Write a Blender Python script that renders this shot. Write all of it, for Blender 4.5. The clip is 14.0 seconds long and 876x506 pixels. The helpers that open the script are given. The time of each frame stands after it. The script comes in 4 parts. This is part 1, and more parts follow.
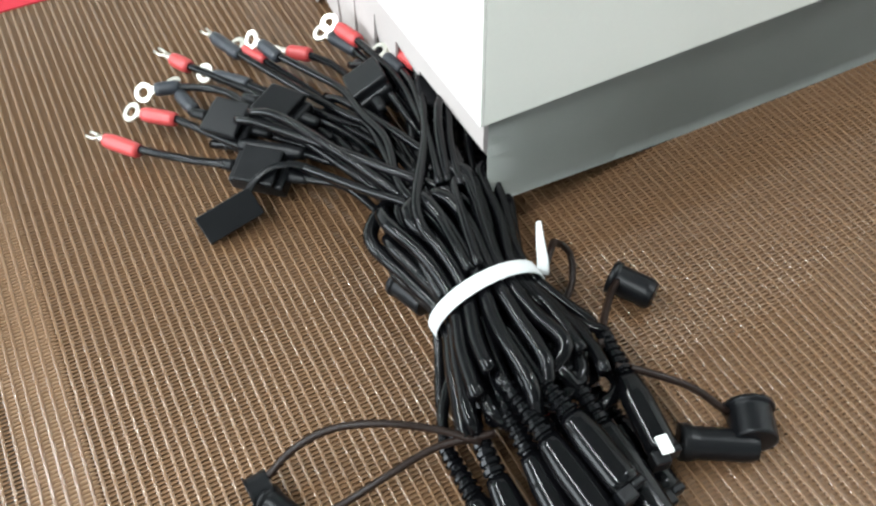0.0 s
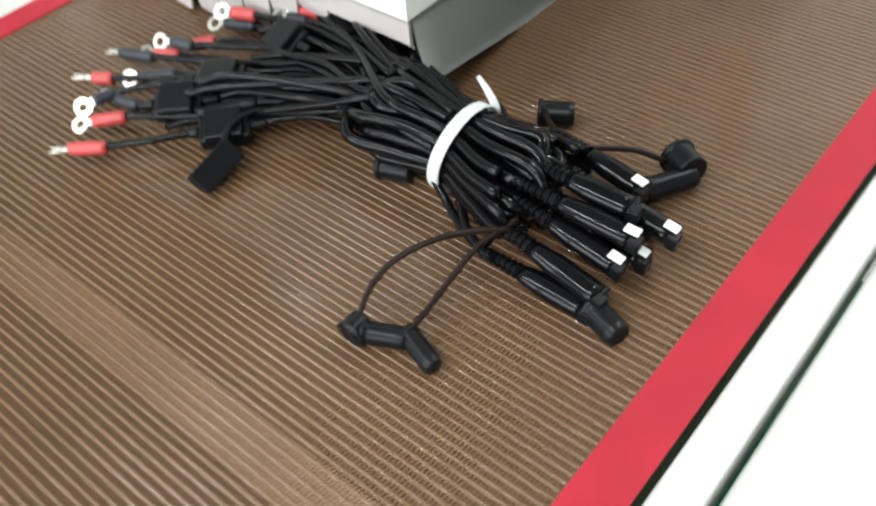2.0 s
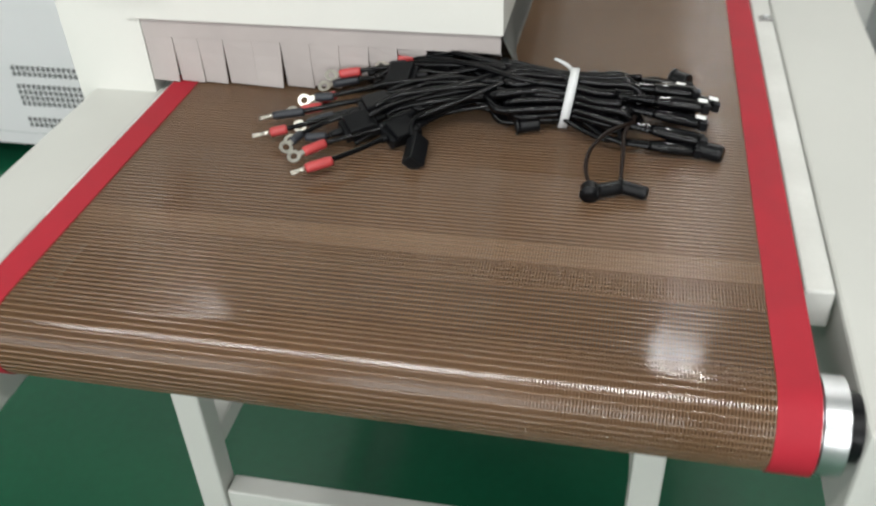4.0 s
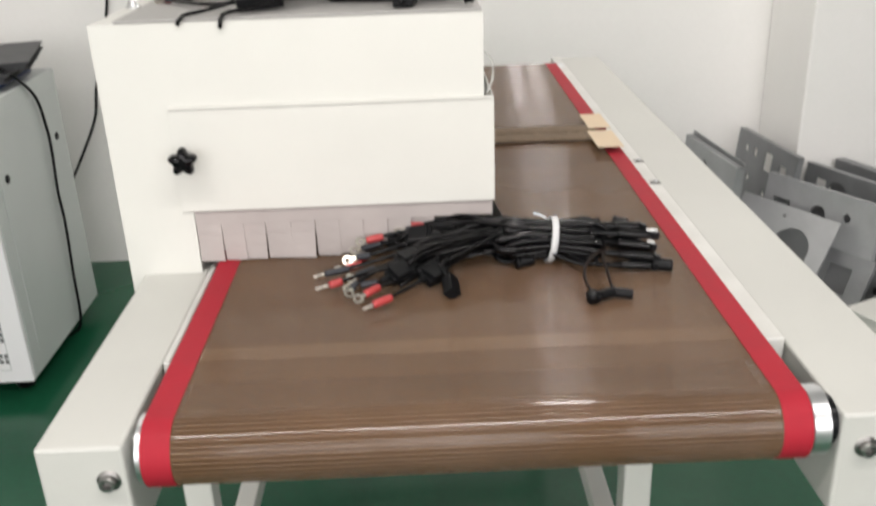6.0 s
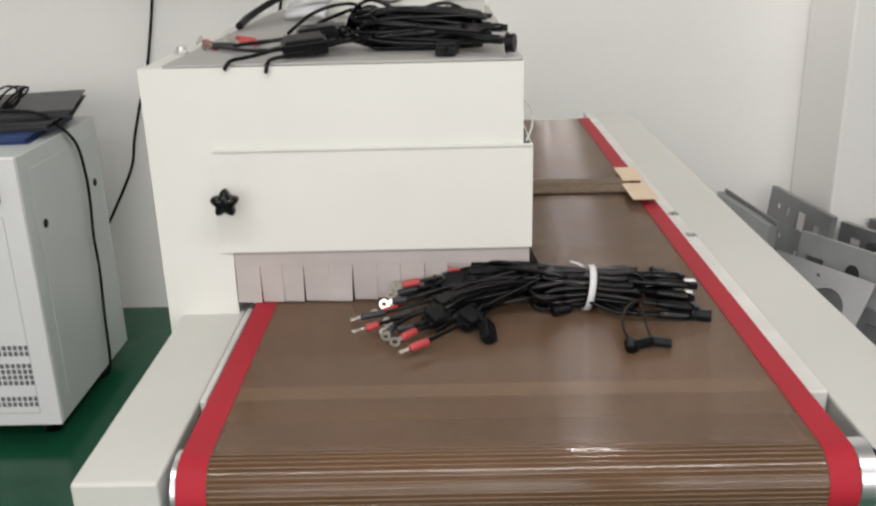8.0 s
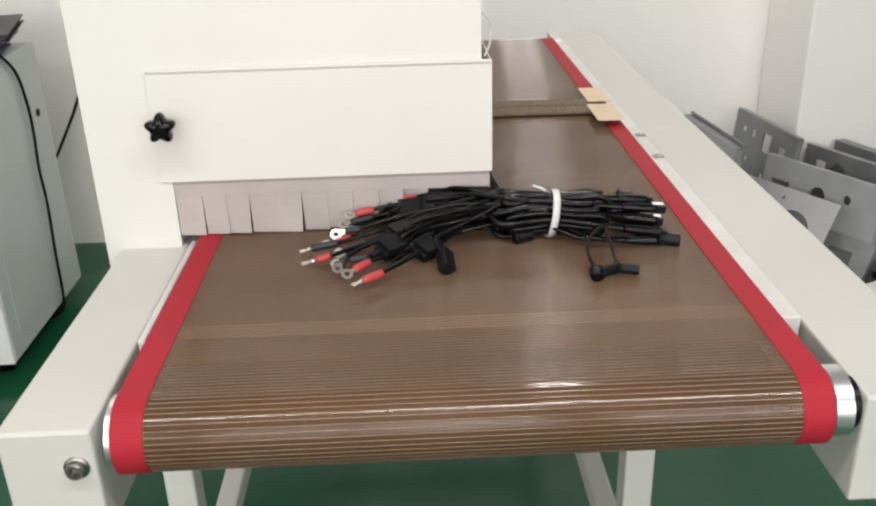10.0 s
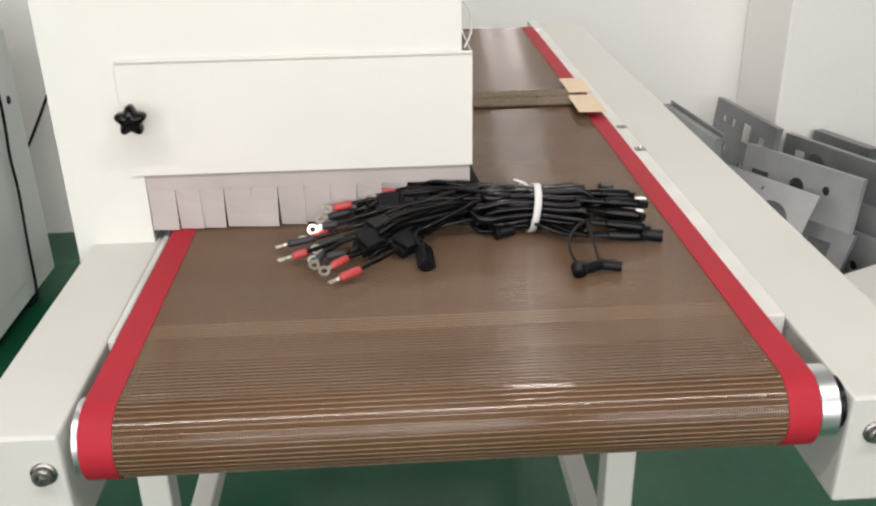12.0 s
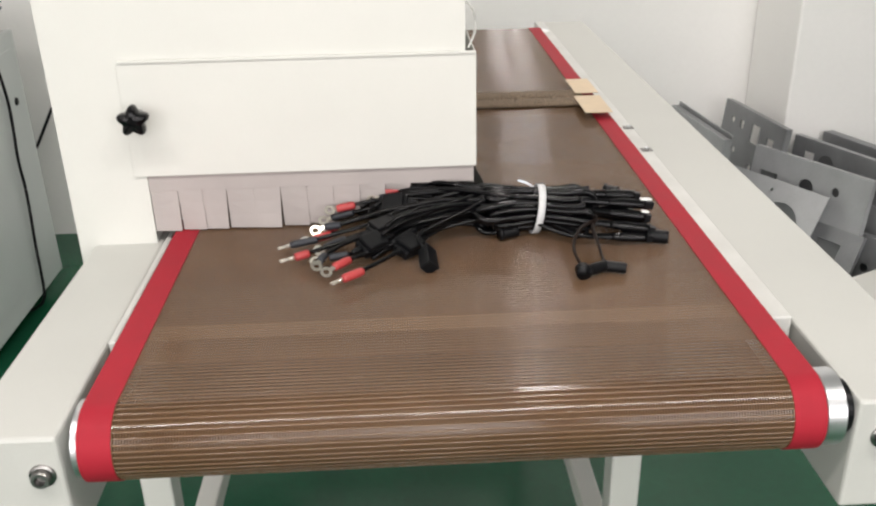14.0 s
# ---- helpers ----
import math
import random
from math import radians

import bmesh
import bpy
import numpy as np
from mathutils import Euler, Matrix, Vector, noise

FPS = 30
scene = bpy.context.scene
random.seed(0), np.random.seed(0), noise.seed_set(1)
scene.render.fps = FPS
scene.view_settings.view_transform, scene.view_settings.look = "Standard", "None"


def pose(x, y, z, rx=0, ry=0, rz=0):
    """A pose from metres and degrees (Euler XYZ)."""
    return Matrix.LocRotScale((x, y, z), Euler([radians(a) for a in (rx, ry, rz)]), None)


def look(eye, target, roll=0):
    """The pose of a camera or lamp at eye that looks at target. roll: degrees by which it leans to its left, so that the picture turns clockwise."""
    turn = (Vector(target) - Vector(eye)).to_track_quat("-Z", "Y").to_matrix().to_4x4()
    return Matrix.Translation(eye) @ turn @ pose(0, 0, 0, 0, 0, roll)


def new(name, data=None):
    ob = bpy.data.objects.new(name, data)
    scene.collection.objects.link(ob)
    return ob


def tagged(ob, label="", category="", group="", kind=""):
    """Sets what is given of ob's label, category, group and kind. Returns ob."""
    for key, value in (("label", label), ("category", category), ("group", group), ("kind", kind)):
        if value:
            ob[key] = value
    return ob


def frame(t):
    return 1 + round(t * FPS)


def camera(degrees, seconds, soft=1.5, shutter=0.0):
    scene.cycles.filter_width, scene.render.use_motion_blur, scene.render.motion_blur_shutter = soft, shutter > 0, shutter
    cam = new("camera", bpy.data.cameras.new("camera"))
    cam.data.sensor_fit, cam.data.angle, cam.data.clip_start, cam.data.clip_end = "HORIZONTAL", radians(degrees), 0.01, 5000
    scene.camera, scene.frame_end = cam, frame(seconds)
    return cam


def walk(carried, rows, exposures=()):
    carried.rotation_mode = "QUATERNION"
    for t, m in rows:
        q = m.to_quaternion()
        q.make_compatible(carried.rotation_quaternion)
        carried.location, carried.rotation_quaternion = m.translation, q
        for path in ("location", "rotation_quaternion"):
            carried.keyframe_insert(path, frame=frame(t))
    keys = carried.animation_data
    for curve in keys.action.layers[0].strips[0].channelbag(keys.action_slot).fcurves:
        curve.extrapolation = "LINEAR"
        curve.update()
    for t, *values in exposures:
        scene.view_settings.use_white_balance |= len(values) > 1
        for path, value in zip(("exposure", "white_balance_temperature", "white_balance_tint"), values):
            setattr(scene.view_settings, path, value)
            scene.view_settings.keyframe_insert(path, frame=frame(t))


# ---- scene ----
cam = camera(52.0, 14.0, soft=2.3, shutter=0.5)
PATH = [
    (0, (0.298, 0.188, 1.135), (-0.839, 0.748, -0.412), -1.6),
    (0.5, (0.297, 0.185, 1.128), (-0.83, 0.718, -0.436), -2.2),
    (1, (0.298, 0.167, 1.118), (-0.765, 0.764, -0.468), -1.8),
    (1.5, (0.305, 0.125, 1.092), (-0.646, 0.923, -0.476), 0.3),
    (2, (0.341, 0.026, 1.132), (-0.599, 1.03, -0.32), -5.3),
    (2.5, (0.272, -0.079, 1.158), (-0.449, 1.155, -0.241), -4.5),
    (3, (0.166, -0.18, 1.141), (-0.355, 1.193, -0.216), -2.2),
    (3.2, (0.177, -0.21, 1.149), (-0.327, 1.189, -0.189), -2.1),
    (5.5, (-0.002, -0.64, 1.203), (0.026, 1.15, 0.311), -3.3),
    (6, (-0.038, -0.621, 1.211), (-0.007, 1.217, 0.423), -2.0),
    (6.5, (-0.043, -0.621, 1.219), (-0.042, 1.276, 0.585), -2.0),
    (7, (-0.046, -0.623, 1.218), (-0.06, 1.277, 0.593), -1.9),
    (7.5, (-0.055, -0.627, 1.215), (-0.079, 1.27, 0.582), -1.5),
    (8, (-0.052, -0.627, 1.201), (-0.072, 1.257, 0.531), -1.4),
    (8.5, (-0.055, -0.608, 1.185), (-0.067, 1.25, 0.443), -1.5),
    (9, (-0.047, -0.596, 1.181), (-0.037, 1.246, 0.401), -1.6),
    (11.5, (-0.039, -0.554, 1.174), (0.047, 1.259, 0.333), -1.2),
    (12, (-0.04, -0.555, 1.178), (0.055, 1.256, 0.334), -1.0),
    (12.5, (-0.039, -0.556, 1.177), (0.064, 1.257, 0.339), -0.8),
    (13, (-0.038, -0.551, 1.175), (0.061, 1.263, 0.34), -0.8),
    (13.5, (-0.037, -0.551, 1.175), (0.05, 1.263, 0.337), -1.0),
    (14, (-0.034, -0.55, 1.175), (0.041, 1.263, 0.335), -1.2),
]
EXPOSURES = ((0.0, 0.87, 6000, 4), (0.5, 0.86, 6000, 4), (1.0, 1.04, 5780, 3), (1.5, 0.92, 5900, 3), (2.0, 0.54, 6150, 5), (2.5, 0.14, 6850, 12), (3.0, -0.20, 6370, 5), (5.5, -0.23, 6700, 14), (6.0, -0.16, 6740, 14), (6.5, -0.46, 6700, 14), (7.0, -0.64, 6700, 14), (7.5, -0.56, 6700, 14), (8.0, -0.46, 6700, 14), (8.5, -0.44, 6700, 14), (9.0, -0.30, 6700, 14), (11.5, -0.18, 6750, 14), (14.0, -0.16, 6750, 14))
walk(cam, [(t, look(eye, target, roll)) for t, eye, target, roll in PATH], EXPOSURES)

# ---- light ----
world = bpy.data.worlds.new("world")
scene.world = world
world.use_nodes = True
world.node_tree.nodes["Background"].inputs[0].default_value = (0.9, 0.95, 1.0, 1)
world.node_tree.nodes["Background"].inputs[1].default_value = 0.3


def area_lamp(name, m, sx, sy, watts, colour):
    data = bpy.data.lights.new(name, "AREA")
    data.shape, data.size, data.size_y, data.energy, data.color = "RECTANGLE", sx, sy, watts, colour
    ob = new(name, data)
    ob.matrix_world = m
    return ob


# daylight through the windows behind the camera, tubes under the ceiling
for wx, watts in ((-1.9, 38), (-0.2, 38), (1.5, 44)):
    area_lamp("window_light", look((wx, -2.94, 1.65), (wx, 0, 1.65)), 1.44, 1.44, watts, (0.985, 0.99, 1.0))
TUBES = ((-1.28, 1.55, 0.05, 0.9, 7), (0.37, 1.50, 0.025, 1.1, 8.5), (0.455, 1.50, 0.025, 1.1, 8.5), (0.0, -0.85, 3.0, 0.09, 58))
for lx, ly, sx, sy, watts in TUBES:
    area_lamp("tube_light", look((lx, ly, 2.585), (lx, ly, 0)), sx, sy, watts, (1.0, 0.985, 0.96))


# ---- materials ----
def material(name, colour, rough=0.5, metal=0.0, vary=0.12, scale=12.0, fine=220.0, bump=0.05, dist=0.002, spec=0.5, tint=None, coat=0.0, spread=0.0, wave=0.0):
    """A surface with soft blotches, fine grain and a little relief; tint: a second colour in the blotches; spread: variation from piece to piece; wave: height of slow waves in the surface."""
    m = bpy.data.materials.new(name)
    m.use_nodes = True
    nt = m.node_tree
    n, l = nt.nodes, nt.links
    b = n["Principled BSDF"]
    b.inputs["Metallic"].default_value = metal
    b.inputs["Specular IOR Level"].default_value = spec
    b.inputs["Coat Weight"].default_value = coat
    co = n.new("ShaderNodeTexCoord")
    big, small = n.new("ShaderNodeTexNoise"), n.new("ShaderNodeTexNoise")
    big.inputs["Scale"].default_value, big.inputs["Detail"].default_value = scale, 6
    small.inputs["Scale"].default_value, small.inputs["Detail"].default_value = fine, 3
    for t in (big, small):
        l.new(co.outputs["Object"], t.inputs["Vector"])
    ramp = n.new("ShaderNodeValToRGB")
    second = tint or tuple(c * (1 - vary) for c in colour)
    ramp.color_ramp.elements[0].position, ramp.color_ramp.elements[1].position = 0.35, 0.68
    ramp.color_ramp.elements[0].color, ramp.color_ramp.elements[1].color = (*second, 1), (*colour, 1)
    l.new(big.outputs["Fac"], ramp.inputs["Fac"])
    mix = n.new("ShaderNodeMix")
    mix.data_type, mix.blend_type = "RGBA", "MULTIPLY"
    mix.inputs[0].default_value = vary * 0.8
    l.new(ramp.outputs["Color"], mix.inputs[6])
    l.new(small.outputs["Fac"], mix.inputs[7])
    last = mix.outputs[2]
    if spread:
        info, hsv, mr = n.new("ShaderNodeObjectInfo"), n.new("ShaderNodeHueSaturation"), n.new("ShaderNodeMapRange")
        mr.inputs[3].default_value, mr.inputs[4].default_value = 1 - spread, 1 + spread
        l.new(info.outputs["Random"], mr.inputs[0])
        l.new(mr.outputs[0], hsv.inputs["Value"])
        l.new(last, hsv.inputs["Color"])
        last = hsv.outputs["Color"]
    l.new(last, b.inputs["Base Color"])
    rr = n.new("ShaderNodeMapRange")
    rr.inputs[3].default_value, rr.inputs[4].default_value = max(0.02, rough - 0.08), min(1, rough + 0.1)
    l.new(big.outputs["Fac"], rr.inputs[0])
    l.new(rr.outputs[0], b.inputs["Roughness"])
    if bump:
        bp = n.new("ShaderNodeBump")
        bp.inputs["Strength"].default_value, bp.inputs["Distance"].default_value = bump, dist
        l.new(small.outputs["Fac"], bp.inputs["Height"])
        l.new(bp.outputs[0], b.inputs["Normal"])
        if wave:
            slow, wb = n.new("ShaderNodeTexNoise"), n.new("ShaderNodeBump")
            slow.inputs["Scale"].default_value, slow.inputs["Detail"].default_value = 14, 1
            wb.inputs["Strength"].default_value, wb.inputs["Distance"].default_value = 1.0, wave
            l.new(co.outputs["Object"], slow.inputs["Vector"])
            l.new(slow.outputs["Fac"], wb.inputs["Height"])
            l.new(wb.outputs[0], bp.inputs["Normal"])
    return m


PAINT = material("cream_powder_coat", (0.625, 0.626, 0.585), 0.42, vary=0.05, scale=5, fine=600, bump=0.12, dist=0.0006)
PAINT_GREY = material("grey_powder_coat", (0.515, 0.518, 0.485), 0.42, vary=0.06, scale=6, fine=600, bump=0.12, dist=0.0006)
CABINET = material("cabinet_paint", (0.55, 0.585, 0.57), 0.32, vary=0.07, scale=4, fine=500, bump=0.1, dist=0.0006)
CABINET_FRONT = material("white_cabinet_paint", (0.82, 0.82, 0.83), 0.4, vary=0.04, scale=4, fine=500, bump=0.1, dist=0.0006)
WALL = material("white_wall_paint", (0.92, 0.908, 0.885), 0.8, vary=0.05, scale=1.5, fine=90, bump=0.15, dist=0.002)
# unseen ceiling, grey only to weaken its bounce and reflections
CEILING = material("dimmed_ceiling", (0.5, 0.5, 0.49), 0.9, vary=0.04, scale=1.5, fine=90)
FLOOR = material("green_epoxy", (0.010, 0.100, 0.047), 0.2, vary=0.25, scale=1.8, fine=60, bump=0.05, dist=0.002, tint=(0.007, 0.068, 0.034), spec=0.35)
BELT = material("ptfe_mesh", (0.138, 0.078, 0.041), 0.10, vary=0.16, scale=9, fine=500, bump=0.04, dist=0.0004, tint=(0.115, 0.065, 0.034), spec=0.5, wave=0.0003)
BED = material("brown_coated_bed", (0.142, 0.080, 0.042), 0.2, spec=0.42, vary=0.15, scale=8, fine=300, bump=0.03, dist=0.0005, wave=0.0008)
BELT_RIB = material("ptfe_rib", (0.162, 0.092, 0.048), 0.10, vary=0.16, scale=9, fine=500, bump=0.04, dist=0.0004, tint=(0.136, 0.077, 0.04), spec=0.7, wave=0.0003)
FUZZ = material("coarse_brown_seam", (0.52, 0.385, 0.265), 0.65, vary=0.6, scale=420, fine=900, bump=0.8, dist=0.002)
# shade below the open weave, put into a dark plate colour
GAP_SHADE = material("gap_shade_brown", (0.045, 0.030, 0.019), 0.5, vary=0.2, scale=10, fine=200)
# lighter than the bed: sheen of the belt at the bed edge, in the colour
LIP_SHEEN = material("sheen_toned_strip", (0.30, 0.195, 0.12), 0.12, vary=0.12, scale=14, fine=300, spec=0.5)
RED = material("red_belt_edge", (0.375, 0.018, 0.032), 0.6, spec=0.2, vary=0.14, scale=25, fine=900, bump=0.2, dist=0.0004)
STEEL = material("bright_steel", (0.72, 0.73, 0.74), 0.33, metal=1.0, vary=0.1, scale=30, fine=400)
ZINC = material("tinned_copper", (0.72, 0.69, 0.62), 0.3, metal=1.0, vary=0.1, scale=300, fine=900)
SHEET = material("galvanised_sheet", (0.40, 0.41, 0.42), 0.42, metal=0.7, vary=0.2, scale=10, fine=200, spread=0.2)
SHEET_LIGHT = material("bright_galvanised_sheet", (0.56, 0.57, 0.58), 0.42, metal=0.55, vary=0.15, scale=10, fine=200)
BLACK = material("black_pvc", (0.0028, 0.0028, 0.0034), 0.06, spec=0.22, vary=0.2, scale=60, fine=900, bump=0.06, dist=0.0003)
MATT_BLACK = material("matt_black_plastic", (0.005, 0.0053, 0.0063), 0.34, spec=0.18, vary=0.2, scale=60, fine=900, bump=0.12, dist=0.0004)
SHRINK = material("grey_black_heat_shrink", (0.026, 0.029, 0.036), 0.42, spec=0.35, vary=0.2, scale=80, fine=900)
RED_TUBE = material("red_heat_shrink", (0.45, 0.05, 0.05), 0.42, vary=0.15, scale=90, fine=900)
WHITE_TIE = material("white_paper_band", (0.62, 0.63, 0.63), 0.5, vary=0.08, scale=60, fine=600)
LABEL = material("white_label", (0.85, 0.85, 0.83), 0.45, vary=0.05, scale=80, fine=600)
SILICONE = material("grey_silicone", (0.40, 0.36, 0.345), 0.6, vary=0.08, scale=20, fine=700, bump=0.06, dist=0.0005)
SIDE_RUBBER = material("grey_green_rubber", (0.235, 0.242, 0.228), 0.6, vary=0.08, scale=20, fine=700, bump=0.06, dist=0.0005)
VENT = material("vent_shade", (0.16, 0.165, 0.165), 0.6)
TETHER = material("brownish_black_rubber", (0.013, 0.007, 0.005), 0.4, spec=0.18, vary=0.2, scale=60, fine=900)
TAPE = material("beige_tape", (0.68, 0.53, 0.36), 0.5, vary=0.1, scale=40, fine=500)
DARK_STEEL = material("worn_steel", (0.36, 0.35, 0.34), 0.3, metal=1.0, vary=0.2, scale=200, fine=900)
LID = material("bare_grey_sheet", (0.34, 0.335, 0.32), 0.45, vary=0.1, scale=6, fine=300)
DARK = material("opening_shade", (0.02, 0.02, 0.02), 0.7)
BLUE = material("blue_plastic", (0.02, 0.05, 0.18), 0.4)
CARD_HOLE_SHADE = material("dark_folders_hole_shade", (0.03, 0.032, 0.036), 0.45, vary=0.2, scale=20, fine=300)


# ---- building blocks ----
def part(name, bm, mat, parent=None, label="", smooth=False):
    me = bpy.data.meshes.new(name)
    bm.to_mesh(me)
    bm.free()
    for p in me.polygons:
        p.use_smooth = smooth
    me.materials.append(mat)
    ob = new(name, me)
    if parent:
        ob.parent = parent
    if label:
        ob["label"] = label
    return ob


def thing(name, label, category, group="", at=(0, 0, 0)):
    ob = new(name)
    ob.empty_display_size = 0.02
    ob.location = at
    return tagged(ob, label, category, group)


def boxes(*items, bevel=0.0, m=None):
    """One mesh of boxes (x0, x1, y0, y1, z0, z1) with softened edges."""
    bm = bmesh.new()
    for x0, x1, y0, y1, z0, z1 in items:
        bmesh.ops.create_cube(bm, size=1, matrix=Matrix.Translation(((x0 + x1) / 2, (y0 + y1) / 2, (z0 + z1) / 2)) @ Matrix.Diagonal((x1 - x0, y1 - y0, z1 - z0, 1)))
    if bevel:
        bmesh.ops.bevel(bm, geom=bm.edges[:], offset=bevel, segments=2, affect="EDGES", profile=0.5)
    if m:
        bm.transform(m)
    return bm


def lathe(profile, segs=24, m=None, cap=True):
    """A turned shape round z from (radius, height) pairs."""
    bm = bmesh.new()
    rings = [[bm.verts.new((r * math.cos(2 * math.pi * k / segs), r * math.sin(2 * math.pi * k / segs), z)) for k in range(segs)] for r, z in profile]
    for a, b in zip(rings, rings[1:]):
        for k in range(segs):
            bm.faces.new((a[k], a[(k + 1) % segs], b[(k + 1) % segs], b[k]))
    if cap:
        bm.faces.new(rings[0][::-1])
        bm.faces.new(rings[-1])
    if m:
        bm.transform(m)
    return bm


def smooth_line(pts, step=0.006):
    """Points along a Catmull-Rom curve through pts."""
    p = [Vector(q) for q in pts]
    p = [2 * p[0] - p[1]] + p + [2 * p[-1] - p[-2]]
    out = []
    for a, b, c, d in zip(p, p[1:], p[2:], p[3:]):
        n = max(2, int((c - b).length / step))
        for k in range(n):
            t = k / n
            out.append(0.5 * (2 * b + (c - a) * t + (2 * a - 5 * b + 4 * c - d) * t * t + (3 * b - a - 3 * c + d) * t ** 3))
    return out + [p[-2]]


def tube(pts, radius, segs=8, step=0.006, flat=1.0, bm=None, taper=None, twist=0.0):
    """A round or flattened cable along pts; taper: radius factor from 0 to 1 along it."""
    line = smooth_line(pts, step)
    bm = bm or bmesh.new()
    up = Vector((0, 0, 1))
    rings = []
    for k, c in enumerate(line):
        d = (line[min(k + 1, len(line) - 1)] - line[max(k - 1, 0)]).normalized()
        side = d.cross(up)
        if side.length < 1e-3:
            side = d.cross(Vector((1, 0, 0)))
        side.normalize()
        over = side.cross(d)
        r = radius * (taper(k / (len(line) - 1)) if taper else 1)
        a = twist * k
        ring = []
        for s in range(segs):
            w = 2 * math.pi * s / segs
            u, v = r * math.cos(w), r * flat * math.sin(w)
            ring.append(bm.verts.new(c + side * (u * math.cos(a) - v * math.sin(a)) + over * (u * math.sin(a) + v * math.cos(a))))
        rings.append(ring)
    for a, b in zip(rings, rings[1:]):
        for s in range(segs):
            bm.faces.new((a[s], a[(s + 1) % segs], b[(s + 1) % segs], b[s]))
    bm.faces.new(rings[0][::-1])
    bm.faces.new(rings[-1])
    return bm


def structure(ob, label, category):
    return tagged(ob, label, category, kind="structure")


def text_bars(name, rows, m, mat, parent):
    """Lines of unreadable print as flat bars: rows of (x0, x1, z0, z1) on a plane that faces -y."""
    return part(name, boxes(*[(a, b, -0.0006, 0.0, c, d) for a, b, c, d in rows], m=m), mat, parent)


# ---- room ----
BELT_Z = 0.80
X0, X1, Y0, Y1, ROOF = -3.0, 4.8, -3.0, 2.25, 2.75
structure(part("floor", boxes((X0, X1, Y0, Y1, -0.06, 0)), FLOOR), "glossy green epoxy floor with scuffs", "floor")
structure(part("ceiling", boxes((X0 - 0.12, X1 + 0.12, Y0 - 0.12, Y1 + 0.12, ROOF, ROOF + 0.1)), CEILING), "plain unseen ceiling, toned grey to dim its bounce", "ceiling")
structure(part("wall_north", boxes((X0, X1, Y1, Y1 + 0.12, 0, ROOF)), WALL), "plain white plastered wall behind the machine", "wall")
structure(part("wall_west", boxes((X0 - 0.12, X0, Y0, Y1 + 0.12, 0, ROOF)), WALL), "plain white side wall", "wall")
structure(part("wall_east", boxes((X1, X1 + 0.12, Y0, Y1 + 0.12, 0, ROOF)), WALL), "plain white side wall", "wall")
holes = ((-2.67, -1.13), (-0.97, 0.57), (0.73, 2.27))
piers = [(X0 - 0.12, -2.67), (-1.13, -0.97), (0.57, 0.73), (2.27, X1 + 0.12)]
structure(part("wall_south", boxes((X0 - 0.12, X1 + 0.12, Y0 - 0.12, Y0, 0, 0.88), (X0 - 0.12, X1 + 0.12, Y0 - 0.12, Y0, 2.42, ROOF), *[(a, b, Y0 - 0.12, Y0, 0.88, 2.42) for a, b in piers]), WALL), "plain white wall with a row of windows", "wall")
structure(part("pillar", boxes((1.088, 1.62, 1.93, Y1 - 0.003, 0.0, ROOF - 0.002), bevel=0.006), WALL), "white plastered pillar in front of the wall", "pillar")
for k, wx in enumerate((-1.9, -0.2, 1.5)):
    w = structure(thing(f"window_{k + 1}", "", "", at=(wx, Y0 - 0.06, 0.88)), "white framed window with daylight behind it", "window")
    part("window_frame", boxes((-0.77, -0.72, -0.03, 0.03, 0, 1.54), (0.72, 0.77, -0.03, 0.03, 0, 1.54), (-0.72, 0.72, -0.03, 0.03, 0, 0.05), (-0.72, 0.72, -0.03, 0.03, 1.49, 1.54), (-0.025, 0.025, -0.03, 0.03, 0.05, 1.49)), PAINT, w)
for lx, ly, sx, sy, watts in TUBES:
    structure(part("ceiling_light", boxes((lx - sx / 2 - 0.028, lx + sx / 2 + 0.028, ly - sy / 2 - 0.03, ly + sy / 2 + 0.03, 2.59, ROOF - 0.001), bevel=0.004), PAINT), "white tube light fitting under the ceiling", "lamp")
sill = part("window_sill", boxes((-2.4, -0.40, Y1 - 0.030, Y1 - 0.002, 1.090, 1.104), bevel=0.003), PAINT)
structure(sill, "white projecting ledge along the wall", "ledge")

# ---- conveyor ----
conveyor = thing("conveyor_machine", "cream heat tunnel conveyor with brown mesh belt", "conveyor", at=(0, 0.7, 0))


def mpart(name, bm, mat, parent=None, label="", smooth=False):
    """A part of the conveyor, given in room coordinates."""
    ob = part(name, bm, mat, parent or conveyor, label, smooth)
    bm_shift = -Vector((0, 0.7, 0))
    if parent is None or parent is conveyor:
        ob.location = bm_shift
    return ob


